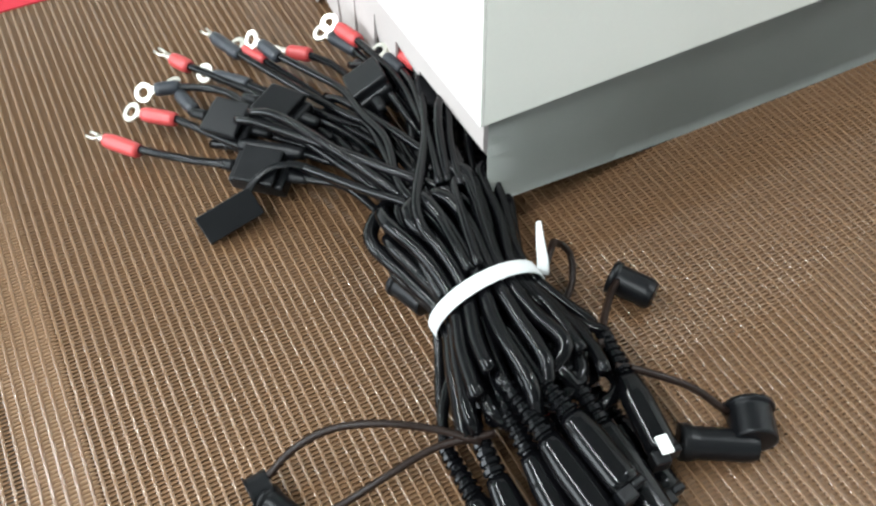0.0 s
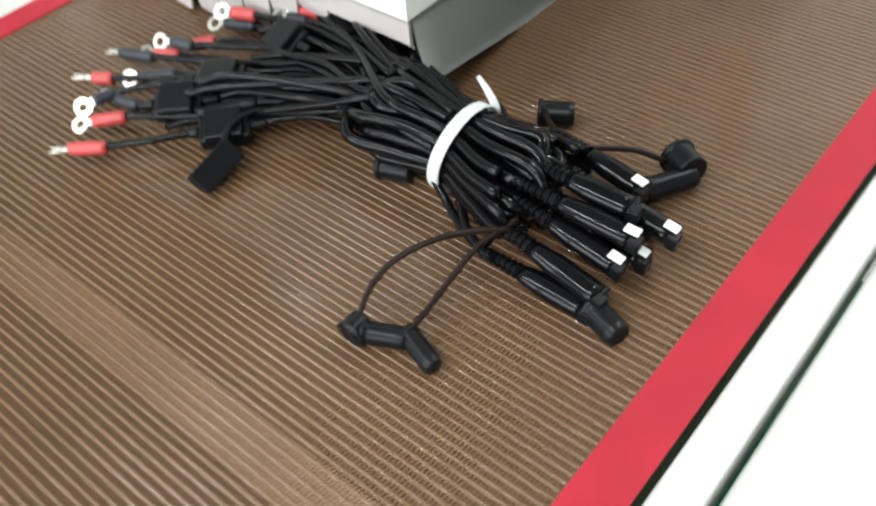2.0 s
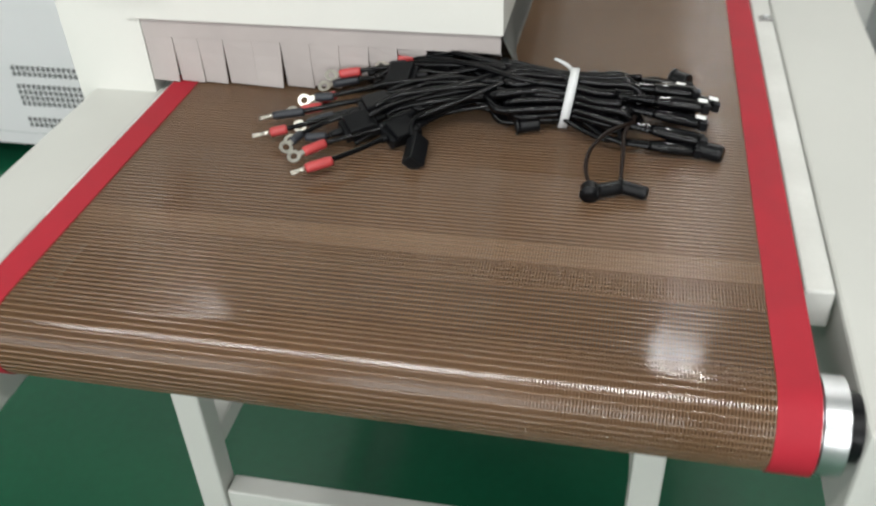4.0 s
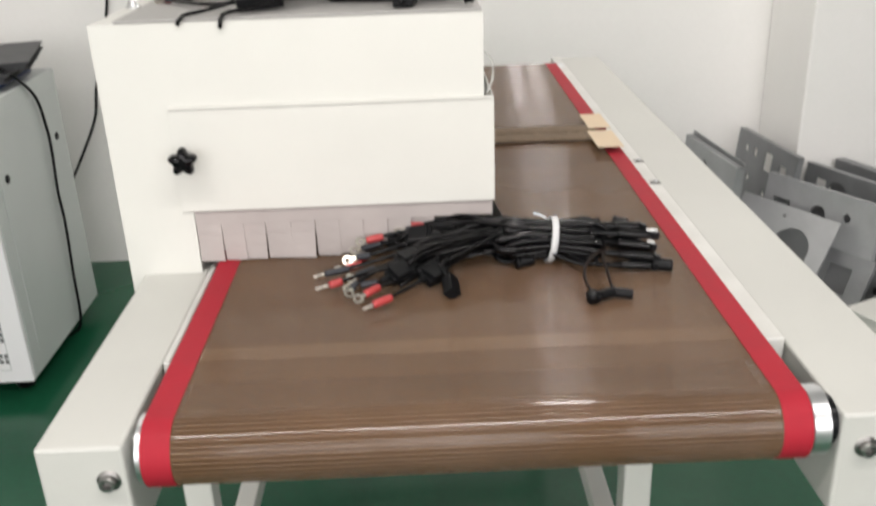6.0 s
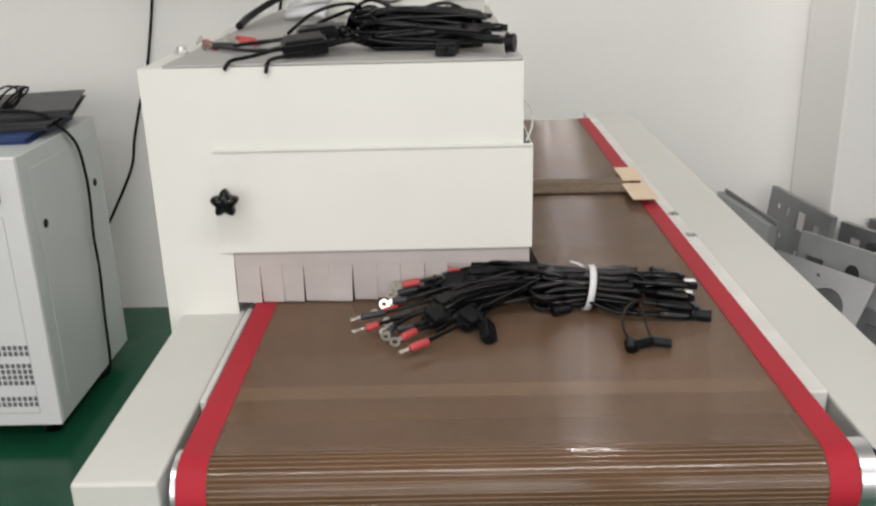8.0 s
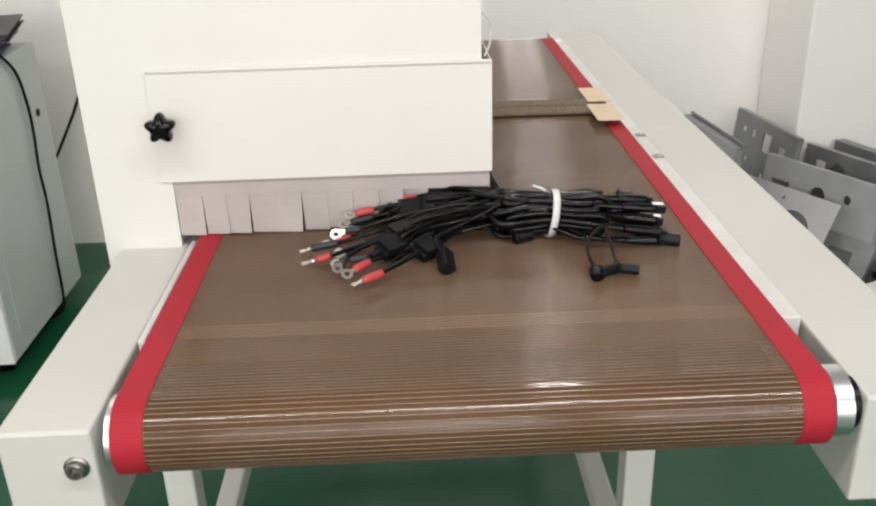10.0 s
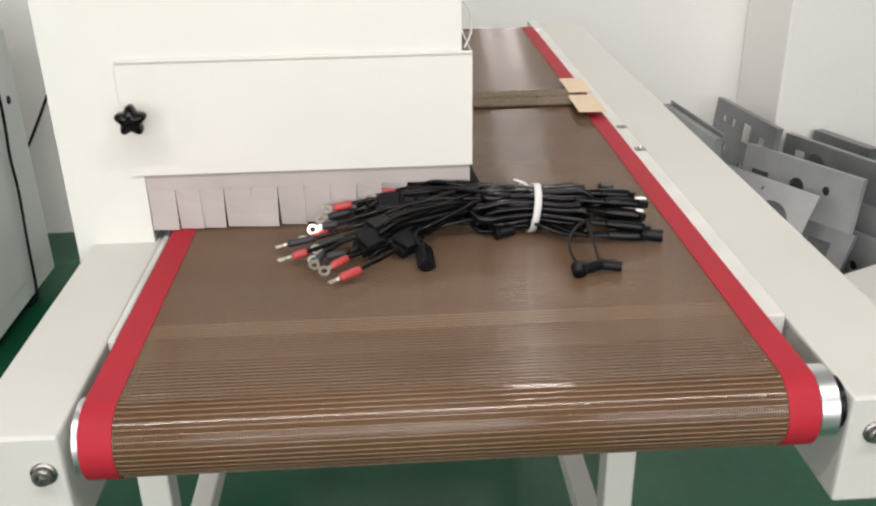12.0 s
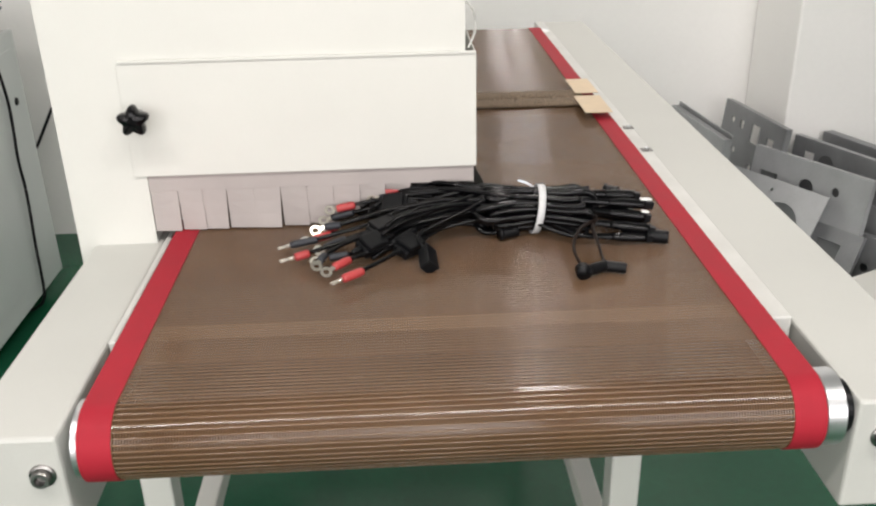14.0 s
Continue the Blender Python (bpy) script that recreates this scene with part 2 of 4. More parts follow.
STRIP = material("white_strip_paint", (0.63, 0.63, 0.60), 0.35, vary=0.10, scale=14, fine=300, bump=0.1, dist=0.0005, tint=(0.52, 0.52, 0.49))
RAIL_Z0, RAIL_Z1, FRONT, BACK = 0.688, 0.788, -0.006, 1.515
LX0, LX1, RX0, RX1 = -0.362, -0.290, 0.301, 0.392
ROLL_Y, ROLL_R, FAR_Y = 0.018, 0.03, 1.385
HB = 0.275
mpart("rail", boxes((LX0, LX1, FRONT, BACK, RAIL_Z0, RAIL_Z1), bevel=0.003), PAINT_GREY)
mpart("rail", boxes((RX0, RX1, FRONT, BACK, RAIL_Z0, RAIL_Z1), bevel=0.003), PAINT_GREY)
mpart("guide_strip", boxes((RX0 - 0.0235, RX0 - 0.0035, 0.112, BACK - 0.03, 0.764, 0.7955), bevel=0.002), STRIP, None, "white painted guide strip")
mpart("guide_strip", boxes((LX1 + 0.002, LX1 + 0.009, 0.122, BACK - 0.03, 0.764, 0.792), bevel=0.002), STRIP, None, "white painted guide strip")
for y in (0.56, 0.66):
    mpart("strip_clamp", boxes((RX0 - 0.018, RX0 - 0.004, y, y + 0.012, 0.7957, 0.7971), bevel=0.0005), DARK_STEEL, None, "small worn steel clamp")
    mpart("clamp_screw", lathe([(0.0035, 0.0), (0.0035, 0.002), (0.002, 0.003)], 12, Matrix.Translation((RX0 - 0.011, y + 0.006, 0.7971))), STEEL, None, "", True)
for x in (-0.305, 0.324):
    turn = Matrix.Translation((x, FRONT, 0.7555)) @ Matrix.Rotation(radians(90), 4, "X")
    ring = mpart("washer", lathe([(0.0098, 0.0), (0.0098, 0.0015), (0.005, 0.0015)], 24, turn, cap=False), DARK_STEEL, None, "steel washer", True)
    mpart("bolt", lathe([(0.0072, 0.0012), (0.0072, 0.0065), (0.0064, 0.0078), (0.0040, 0.0078), (0.0037, 0.003), (0.0004, 0.003)], 24, turn), DARK_STEEL, None, "steel socket bolt")
for y in (ROLL_Y, FAR_Y):
    turn = Matrix.Translation((0.004, y, BELT_Z - 0.0012 - ROLL_R)) @ Matrix.Rotation(radians(90), 4, "Y")
    mpart("roller", lathe([(0.006, -0.291), (0.006, -0.286), (0.024, -0.286), (ROLL_R, -0.284), (ROLL_R, -0.280), (ROLL_R - 0.001, -0.278), (ROLL_R - 0.001, 0.272), (ROLL_R, 0.273), (ROLL_R, 0.287), (0.024, 0.289), (0.006, 0.289), (0.006, 0.298)], 64, turn), STEEL, None, "bright steel roller")
    for e0, e1 in ((0.2938, 0.3005),):
        mpart("bearing", lathe([(0.021, e0), (0.021, e1)], 32, Matrix.Translation((0, y, BELT_Z - 0.0012 - ROLL_R)) @ Matrix.Rotation(radians(90), 4, "Y")), MATT_BLACK, None, "dark bearing seal")
    mpart("roller_cover", lathe([(ROLL_R - 0.0003, -0.27), (ROLL_R - 0.0003, 0.266)], 64, turn), BED, None, "brown roller cover", True)
mpart("bed_plate", boxes((-0.27, 0.274, 0.1345, 1.33, 0.776, 0.7985), bevel=0.001), BED, None, "brown coated support plate under the belt")
mpart("bed_lip", boxes((-0.268, 0.272, 0.107, 0.134, 0.776, 0.7993), bevel=0.0012), LIP_SHEEN, None, "smooth brown strip at the bed edge, lightened as sheen")


def belt_path(offset=0.0):
    """Outline of the belt in y and z, from under the front roller over the top to the far one."""
    r = ROLL_R + offset
    zc = BELT_Z - 0.0012 - ROLL_R
    pts = []
    for k in range(0, 61):
        a = radians(-90 - 3 * k)
        pts.append((ROLL_Y + r * math.cos(a), zc + r * math.sin(a)))
    for k in range(0, 19):
        a = radians(90 - 10 * k)
        pts.append((FAR_Y + r * math.cos(a), zc + r * math.sin(a)))
    return pts


def loop_sheet(x0, x1, thick, offset):
    """A closed band of the belt between x0 and x1."""
    bm = bmesh.new()
    inner, outer = belt_path(offset), belt_path(offset + thick)
    n = len(inner)
    o0, o1, i0, i1 = [[bm.verts.new((x, *p[k])) for k in range(n)] for p in (outer, inner) for x in (x0, x1)]
    for k in range(n):
        j = (k + 1) % n
        bm.faces.new((o0[k], o0[j], o1[j], o1[k]))
        bm.faces.new((i0[k], i1[k], i1[j], i0[j]))
        bm.faces.new((o0[k], i0[k], i0[j], o0[j]))
        bm.faces.new((o1[k], o1[j], i1[j], i1[k]))
    return bm


def woven_mesh():
    """Open weave: flat warp ribbons along the belt, rounded weft ribs across it."""
    verts, faces = [], []
    path, inner = belt_path(0.0011), belt_path(0.0004)
    n = len(path)
    xa, xb = -HB + 0.022, HB - 0.022
    count = int((xb - xa) / WARP)
    for k in range(count):
        x = xa + (k + 0.5) * WARP
        for w0, w1 in ((x - 0.0005, x + 0.0005),):
            base = len(verts)
            for (y, z), (v, u) in zip(path, inner):
                verts.extend(((w0, y, z), (w1, y, z), (w1, v, u), (w0, v, u)))
            for j in range(n):
                a, b = base + 4 * j, base + 4 * ((j + 1) % n)
                for s in range(4):
                    faces.append((a + s, b + s, b + (s + 1) % 4, a + (s + 1) % 4))
    ribs_from = len(faces)
    line = [Vector((0, *p)) for p in belt_path(0.0009)]
    length = [0.0]
    for a, b in zip(line, line[1:]):
        length.append(length[-1] + (b - a).length)
    s, j = 0.02, 0
    while s < length[-1] - 0.05:
        while length[j + 1] < s:
            j += 1
        a, b = line[j], line[j + 1]
        c = a.lerp(b, (s - length[j]) / (length[j + 1] - length[j]))
        d = (b - a).normalized()
        up = Vector((0, -d.z, d.y))
        half = 0.00088 + random.uniform(-0.00012, 0.00012)
        base = len(verts)
        for x in (xa, xb):
            for q in (c - d * half - up * 0.0003, c - d * half * 0.7 + up * 0.00036, c + d * half * 0.7 + up * 0.00036, c + d * half - up * 0.0003):
                verts.append((x, q.y, q.z))
        faces.extend(((base, base + 1, base + 5, base + 4), (base + 1, base + 2, base + 6, base + 5), (base + 2, base + 3, base + 7, base + 6), (base + 3, base, base + 4, base + 7)))
        s += WEFT + random.uniform(-0.0003, 0.0003)
    me = bpy.data.meshes.new("belt_weave")
    me.from_pydata(verts, [], faces)
    me.materials.append(BELT)
    me.materials.append(BELT_RIB)
    me.polygons.foreach_set("material_index", [0] * ribs_from + [1] * (len(faces) - ribs_from))
    me.polygons.foreach_set("use_smooth", [False] * ribs_from + [True] * (len(faces) - ribs_from))
    return me


WARP, WEFT = 0.0021, 0.0046
belt = new("belt_weave", woven_mesh())
belt.parent, belt.location = conveyor, (0, -0.7, 0)
tagged(belt, "brown PTFE open mesh conveyor belt", kind="stuff")
for a, b in ((-HB, -HB + 0.0245), (HB - 0.0245, HB)):
    mpart("edge_band", loop_sheet(a, b, 0.0016, 0.0004), RED, None, "red sewn belt edge")
# added plate: blocks light and keeps the gap below the weave dark
mpart("gap_blocker", boxes((-0.268, 0.272, 0.050, 0.340, 0.750, 0.755), bevel=0.001), GAP_SHADE, None, "added dark plate that shades the belt gap")
# seam across the belt, taped at its end
SEAM = 0.80
pile = random.Random(3)
for y in (SEAM - 0.0205, SEAM + 0.0205):
    coil = [(-0.25 + 0.0030 * k / 10 + pile.uniform(-0.001, 0.001), y + (0.0175 + pile.uniform(-0.003, 0.001)) * math.cos(2 * math.pi * k / 10), BELT_Z + 0.0052 + (0.0040 + pile.uniform(-0.001, 0.001)) * math.sin(2 * math.pi * k / 10)) for k in range(1670)]
    mpart("seam_rib", tube(coil, 0.0013, 5, 0.008), FUZZ, None, "coiled brown belt seam", True)
    mpart("seam_pin", boxes((-0.252, 0.253, y - 0.0135, y + 0.0135, BELT_Z + 0.0018, BELT_Z + 0.0064), bevel=0.0015), FUZZ, None, "brown seam core")
mpart("seam_tape", boxes((0.234, 0.274, SEAM - 0.105, SEAM - 0.012, BELT_Z + 0.0108, BELT_Z + 0.0116), bevel=0.0003), TAPE, None, "beige tape over the belt seam")
mpart("seam_tape", boxes((0.240, 0.276, SEAM + 0.004, SEAM + 0.092, BELT_Z + 0.0108, BELT_Z + 0.0116), bevel=0.0003), TAPE, None, "beige tape over the belt seam")

mpart("end_block", boxes((RX0 - 0.014, RX0 - 0.0005, BACK - 0.026, BACK - 0.008, 0.770, 0.7895), bevel=0.001), MATT_BLACK, None, "small black block at the far rail end")
# legs and lower frame
for x in (-0.3265, 0.215):
    for y in (0.30, 1.18):
        mpart("leg", boxes((x - 0.0175, x + 0.0175, y - 0.0175, y + 0.0175, 0.0, RAIL_Z0 - 0.001), bevel=0.003), PAINT)
    mpart("side_bar", boxes((x - 0.015, x + 0.015, 0.3185, 1.1615, 0.296, 0.330), bevel=0.003), PAINT)
for y in (0.30, 1.18):
    mpart("cross_bar", boxes((-0.306, 0.193, y - 0.015, y + 0.015, 0.20, 0.24), bevel=0.003), PAINT)
    mpart("cross_bar", boxes((-0.306, 0.193, y - 0.02, y + 0.02, RAIL_Z0 - 0.041, RAIL_Z0 - 0.001), bevel=0.003), PAINT)

# hood
HX0, HX1, HY0, HY1, HZ1, HZC = -0.378, 0.034, 0.338, 1.10, 1.072, 0.866
fp = bmesh.new()
outline = [fp.verts.new((x, HY0, z)) for x, z in ((HX0, 0.66), (-0.296, 0.66), (-0.296, HZC), (HX1, HZC), (HX1, HZ1), (HX0, HZ1))]
fp.faces.new(outline)
grown = bmesh.ops.extrude_face_region(fp, geom=fp.faces[:])
bmesh.ops.translate(fp, vec=(0, 0.0018, 0), verts=[g for g in grown["geom"] if isinstance(g, bmesh.types.BMVert)])
bmesh.ops.recalc_face_normals(fp, faces=fp.faces[:])
mpart("front_panel", fp, PAINT, None, "cream front panel of the hood")
mpart("hood_body", boxes((-0.2962, HX1, HY0 + 0.0025, HY1, HZC, HZ1), bevel=0.001), PAINT, None, "cream sheet-metal hood")
mpart("side_panel", boxes((HX0, -0.2965, HY0 + 0.0025, HY1, 0.66, HZ1), bevel=0.001), PAINT, None, "cream side panel of the hood")
mpart("front_flap", boxes((-0.308, 0.0445, HY0 - 0.0026, HY0 - 0.0012, HZC - 0.002, 0.9808), bevel=0.0002), PAINT, None, "cream front flap of the hood")
mpart("cover_side", boxes((0.0431, 0.0445, HY0 - 0.001, HY1, HZC - 0.002, 0.9808), bevel=0.0002), PAINT, None, "cream side of the hood cover")
# added strip, proud of the flap to make its top shadow line
mpart("flap_shadow_strip", boxes((-0.306, 0.0445, HY0 - 0.0046, HY0 - 0.0012, 0.981, 0.9835), bevel=0.0005), PAINT, None, "raised strip added for the shadow line of the flap")
mpart("top_lid", boxes((-0.352, HX1 - 0.001, HY0 + 0.002, HY1 - 0.01, HZ1 + 0.0003, HZ1 + 0.0033), bevel=0.001), LID, None, "loose grey lid on the hood")
knob_m = Matrix.Translation((-0.2925, HY0 - 0.0055, 0.930)) @ Matrix.Rotation(radians(90), 4, "X")
mpart("knob_stem", lathe([(0.006, 0.0), (0.006, 0.014), (0.008, 0.016)], 16, knob_m), STEEL, None, "steel stem", True)
kb = bmesh.new()
rings = []
for h, f in ((0.013, 0.80), (0.015, 0.95), (0.020, 1.0), (0.026, 0.97), (0.029, 0.80), (0.030, 0.35)):
    rings.append([kb.verts.new(((0.0132 + 0.0028 * math.cos(5 * a)) * f * math.cos(a), (0.0132 + 0.0028 * math.cos(5 * a)) * f * math.sin(a), h)) for a in [2 * math.pi * k / 50 for k in range(50)]])
for a, b in zip(rings, rings[1:]):
    for k in range(50):
        kb.faces.new((a[k], a[(k + 1) % 50], b[(k + 1) % 50], b[k]))
kb.faces.new(rings[0][::-1])
kb.faces.new(rings[-1])
kb.transform(knob_m @ Matrix.Rotation(0.3, 4, "Z"))
mpart("star_knob", kb, BLACK, None, "glossy black star knob", True)
# wire latch at the hood's outer edge
mpart("edge_latch", tube([(HX1 + 0.001, HY0 + 0.004, 1.03), (HX1 + 0.009, HY0 + 0.006, 1.02), (HX1 + 0.010, HY0 + 0.006, 1.00), (HX1 + 0.003, HY0 + 0.004, 0.985)], 0.0012, 6), PAINT_GREY, None, "thin bent wire")


# fan box on the hood
FBX0, FBX1, FBY = -0.256, -0.046, 0.90
mpart("fan_box", boxes((FBX0, FBX1, FBY, FBY + 0.17, HZ1 + 0.0034, 1.34), bevel=0.003), PAINT, None, "white box with a round fan")
mpart("box_side", boxes((FBX1 + 0.001, 0.012, FBY + 0.012, FBY + 0.15, HZ1 + 0.028, 1.34), (FBX1 + 0.001, 0.02, FBY + 0.02, FBY + 0.14, HZ1 + 0.0036, HZ1 + 0.026), bevel=0.002), PAINT_GREY, None, "grey bracket beside the fan box")
mpart("red_clip", boxes((0.012, 0.024, FBY + 0.02, FBY + 0.04, 1.142, 1.20), bevel=0.002), RED_TUBE, None, "red plastic clip")
fan_m = Matrix.Translation((-0.138, FBY - 0.0012, 1.139)) @ Matrix.Rotation(radians(90), 4, "X")
# flat disc on the closed box; shade of the opening is its dark colour
mpart("fan_shade_disc", lathe([(0.0445, 0.0), (0.0445, 0.0012)], 40, fan_m), DARK, None, "dark disc for the shaded round fan opening")
for r in (0.006, 0.0125, 0.019, 0.0255, 0.032, 0.0385, 0.045):
    g = bmesh.new()
    tube([(r * math.cos(a), r * math.sin(a), 0.004) for a in [2 * math.pi * k / 28 for k in range(29)]], 0.0010, 5, 0.01, bm=g)
    g.transform(fan_m)
    mpart("fan_ring", g, PAINT_GREY)
for a in (45, 135):
    g = boxes((-0.048, 0.048, -0.0012, 0.0012, 0.0045, 0.0065))
    g.transform(fan_m @ Matrix.Rotation(radians(a), 4, "Z"))
    mpart("fan_stay", g, PAINT_GREY)

# silicone curtain at the tunnel mouth: slit strips that hang or rest on the harness
curtain = mpart("curtain_band", boxes((-0.2955, HX1 + 0.008, HY0 + 0.0005, HY0 + 0.003, 0.846, HZC - 0.0005)), SILICONE, None, "grey-pink silicone curtain")


def strip(x0, x1, foot, push, lean):
    """One hanging strip from the band down to the height foot, its lower end pushed inwards."""
    bm = bmesh.new()
    cols = []
    for k in range(4):
        t = k / 3
        z = 0.8465 + (foot - 0.8465) * t
        y = HY0 + 0.0017 + push * t ** 1.6
        cols.append([bm.verts.new((x + lean * t, y + s, z)) for x, s in ((x0, 0.0012 * t - 0.0008), (x1, -0.0012 * t - 0.0008), (x1, 0.0008 - 0.0012 * t), (x0, 0.0008 + 0.0012 * t))])
    for a, b in zip(cols, cols[1:]):
        for s in range(4):
            bm.faces.new((a[s], a[(s + 1) % 4], b[(s + 1) % 4], b[s]))
    bm.faces.new(cols[-1])
    bm.faces.new(cols[0][::-1])
    return bm


edge = -0.2955
while edge < 0.03:
    w = random.uniform(0.025, 0.029)
    mid = edge + w / 2
    over = max(0.0, min(1.0, (mid + 0.125) / 0.11))
    foot = 0.802 + 0.041 * over
    mpart("curtain_strip", strip(edge + 0.0003, min(edge + w - 0.0001, HX1 + 0.008), foot, random.uniform(-0.0025, 0.001) + 0.004 * over, random.uniform(-0.0012, 0.0012)), SILICONE)
    edge += w
sc = bmesh.new()
grid = []
for k in range(41):
    y = HY0 + 0.004 + (HY1 - HY0 - 0.01) * k / 40
    near = max(0.0, 1 - (y - HY0) / 0.11)
    col = []
    for j in range(9):
        t = j / 8
        z = 0.866 - (0.066 - 0.034 * near) * t
        col.append(sc.verts.new((HX1 + 0.0075 + (0.023 * near * t ** 1.3) + 0.002 * math.sin(9 * y + 2 * t) * t, y - 0.012 * near * t, z)))
    grid.append(col)
for a, b in zip(grid, grid[1:]):
    for j in range(8):
        sc.faces.new((a[j], b[j], b[j + 1], a[j + 1]))
bmesh.ops.solidify(sc, geom=sc.faces[:], thickness=0.002)
mpart("side_curtain", sc, SIDE_RUBBER, None, "grey rubber side curtain bulged by the harness", True)

# ---- cable harness ----
def wire(pts, r=0.0019, segs=8, flat=1.0):
    return tube(pts, r, segs, 0.004, flat)


def at_frame(p, direction, up=(0, 0, 1)):
    """A pose at p whose x axis runs along direction."""
    x = Vector(direction).normalized()
    y = Vector(up).cross(x).normalized()
    z = x.cross(y)
    return Matrix(((x.x, y.x, z.x, p[0]), (x.y, y.y, z.y, p[1]), (x.z, y.z, z.z, p[2]), (0, 0, 0, 1)))


def ring_lug(m, tilt=0.0, size=0.0056):
    """Ring terminal: flat washer-shaped eye with a short neck, eye centred at the origin, neck towards +x."""
    bm = bmesh.new()
    n = 24
    rows = []
    for r, z in ((size, -0.0005), (size, 0.0005), (size * 0.52, 0.0005), (size * 0.52, -0.0005)):
        rows.append([bm.verts.new((r * math.cos(2 * math.pi * k / n), r * math.sin(2 * math.pi * k / n), z)) for k in range(n)])
    for i in range(4):
        a, b = rows[i], rows[(i + 1) % 4]
        for k in range(n):
            bm.faces.new((a[k], a[(k + 1) % n], b[(k + 1) % n], b[k]))
    bmesh.ops.create_cube(bm, size=1, matrix=Matrix.Translation((size + 0.002, 0, 0)) @ Matrix.Diagonal((0.007, 0.0042, 0.0014, 1)))
    bm.transform(m @ Matrix.Rotation(tilt, 4, "X"))
    return bm


def bare_tip(a, b):
    """Crimped open terminal: a slim fork of two prongs from b out to a."""
    a, b = Vector(a), Vector(b)
    d = (a - b).normalized()
    side = d.cross(Vector((0, 0, 1))).normalized() * 0.0017
    bm = bmesh.new()
    tube([b, b.lerp(a, 0.4)], 0.0019, 8, bm=bm)
    for s in (-1, 1):
        tube([b.lerp(a, 0.4), b.lerp(a, 0.6) + side * s, a + side * s], 0.0008, 6, bm=bm, step=0.003)
    return bm


def sleeve(a, b, r):
    """Heat-shrink tube with slightly narrowed ends."""
    a, b = Vector(a), Vector(b)
    return tube([a, a.lerp(b, 0.5), b], r, 12, 0.002, taper=lambda t: 0.86 + 0.14 * min(1, 6 * t, 6 * (1 - t)))


def fuse_holder(parent, c, direction, up=(0, 0, 1), size=(0.030, 0.019, 0.014), strap_to=None):
    """Black blade-fuse holder: body, stepped lid, wire collars at both ends."""
    m = at_frame(c, direction, up)
    lx, ly, lz = size
    holder = rpart("fuse_holder", boxes((-lx / 2, lx / 2, -ly / 2, ly / 2, -lz / 2, lz / 2 - 0.004), bevel=0.0018, m=m), MATT_BLACK, parent)
    sub("lid", boxes((-lx / 2 + 0.004, lx / 2 - 0.004, -ly / 2 - 0.0008, ly / 2 + 0.0008, lz / 2 - 0.0045, lz / 2), bevel=0.0012, m=m), MATT_BLACK, holder)
    for s in (-1, 1):
        g = tube([(s * lx / 2, 0, 0), (s * (lx / 2 + 0.010), 0, 0)], 0.0034, 10, 0.002, taper=lambda t: 1 - 0.3 * t)
        g.transform(m)
        sub("collar", g, MATT_BLACK, holder, True)
    return holder


def plug(parent, tail, tip, r=0.0068, label_side=True, cap=False):
    """Moulded two-pin plug: ribbed strain relief, tapering flat body, white printed tab, two pins in a shroud."""
    tail, tip = Vector(tail), Vector(tip)
    d = (tip - tail).normalized()
    length = (tip - tail).length
    m = at_frame(tail, d)
    body_from = min(0.026, length * 0.4)
    bm = tube([(body_from, 0, 0), (length * 0.75, 0, 0), (length, 0, 0)], r, 14, 0.003, flat=0.78, taper=lambda t: 0.72 + 0.28 * min(1, t * 3))
    bm.transform(m)
    p = rpart("plug", bm, BLACK, parent, "", True)
    ribs = bmesh.new()
    tube([(0, 0, 0), (body_from, 0, 0)], r * 0.72, 12, body_from / 42, flat=0.9, bm=ribs, taper=lambda t: (1.0 if (t * 7) % 1 < 0.55 else 0.74) * (0.72 + 0.28 * t))
    ribs.transform(m)
    sub("strain_relief", ribs, BLACK, p)
    end = boxes((length, length + 0.006, -r * 0.95, r * 0.05, -r * 0.6, r * 0.6), (length, length + 0.003, r * 0.05, r * 0.9, -r * 0.55, r * 0.55), bevel=0.0008, m=m)
    sub("shroud", end, MATT_BLACK, p)
    if label_side:
        sub("white_tab", boxes((length - 0.004, length + 0.0035, -r * 0.45, r * 0.3, r * 0.72, r * 0.92), bevel=0.0004, m=m), LABEL, p)
    return p


def round_cap(parent, a, b, r=0.0075):
    """Rubber dust cap: a short ribbed cup between a and b."""
    a, b = Vector(a), Vector(b)
    g = tube([a, a.lerp(b, 0.12), a.lerp(b, 0.2), a.lerp(b, 0.9), b], r, 16, 0.002, taper=lambda t: 1.0 if t < 0.2 else 0.88 if t < 0.92 else 0.76)
    return rpart("dust_cap", g, MATT_BLACK, parent, "black rubber dust cap", True)


def rpart(name, bm, mat, parent, label="", smooth=False):
    ob = part(name, bm, mat, parent, label, smooth)
    ob.location = -parent.location
    return ob


def sub(name, bm, mat, parent, smooth=False):
    return part(name, bm, mat, parent, "", smooth)


SHIFT = Vector((0, -0.018, BELT_Z))


def on_belt(*pts):
    return [Vector(p) + SHIFT for p in pts]


harness = thing("wire_harness", "coiled black fused cable harness with ring terminals", "cable harness", at=(0.05, 0.31, BELT_Z))


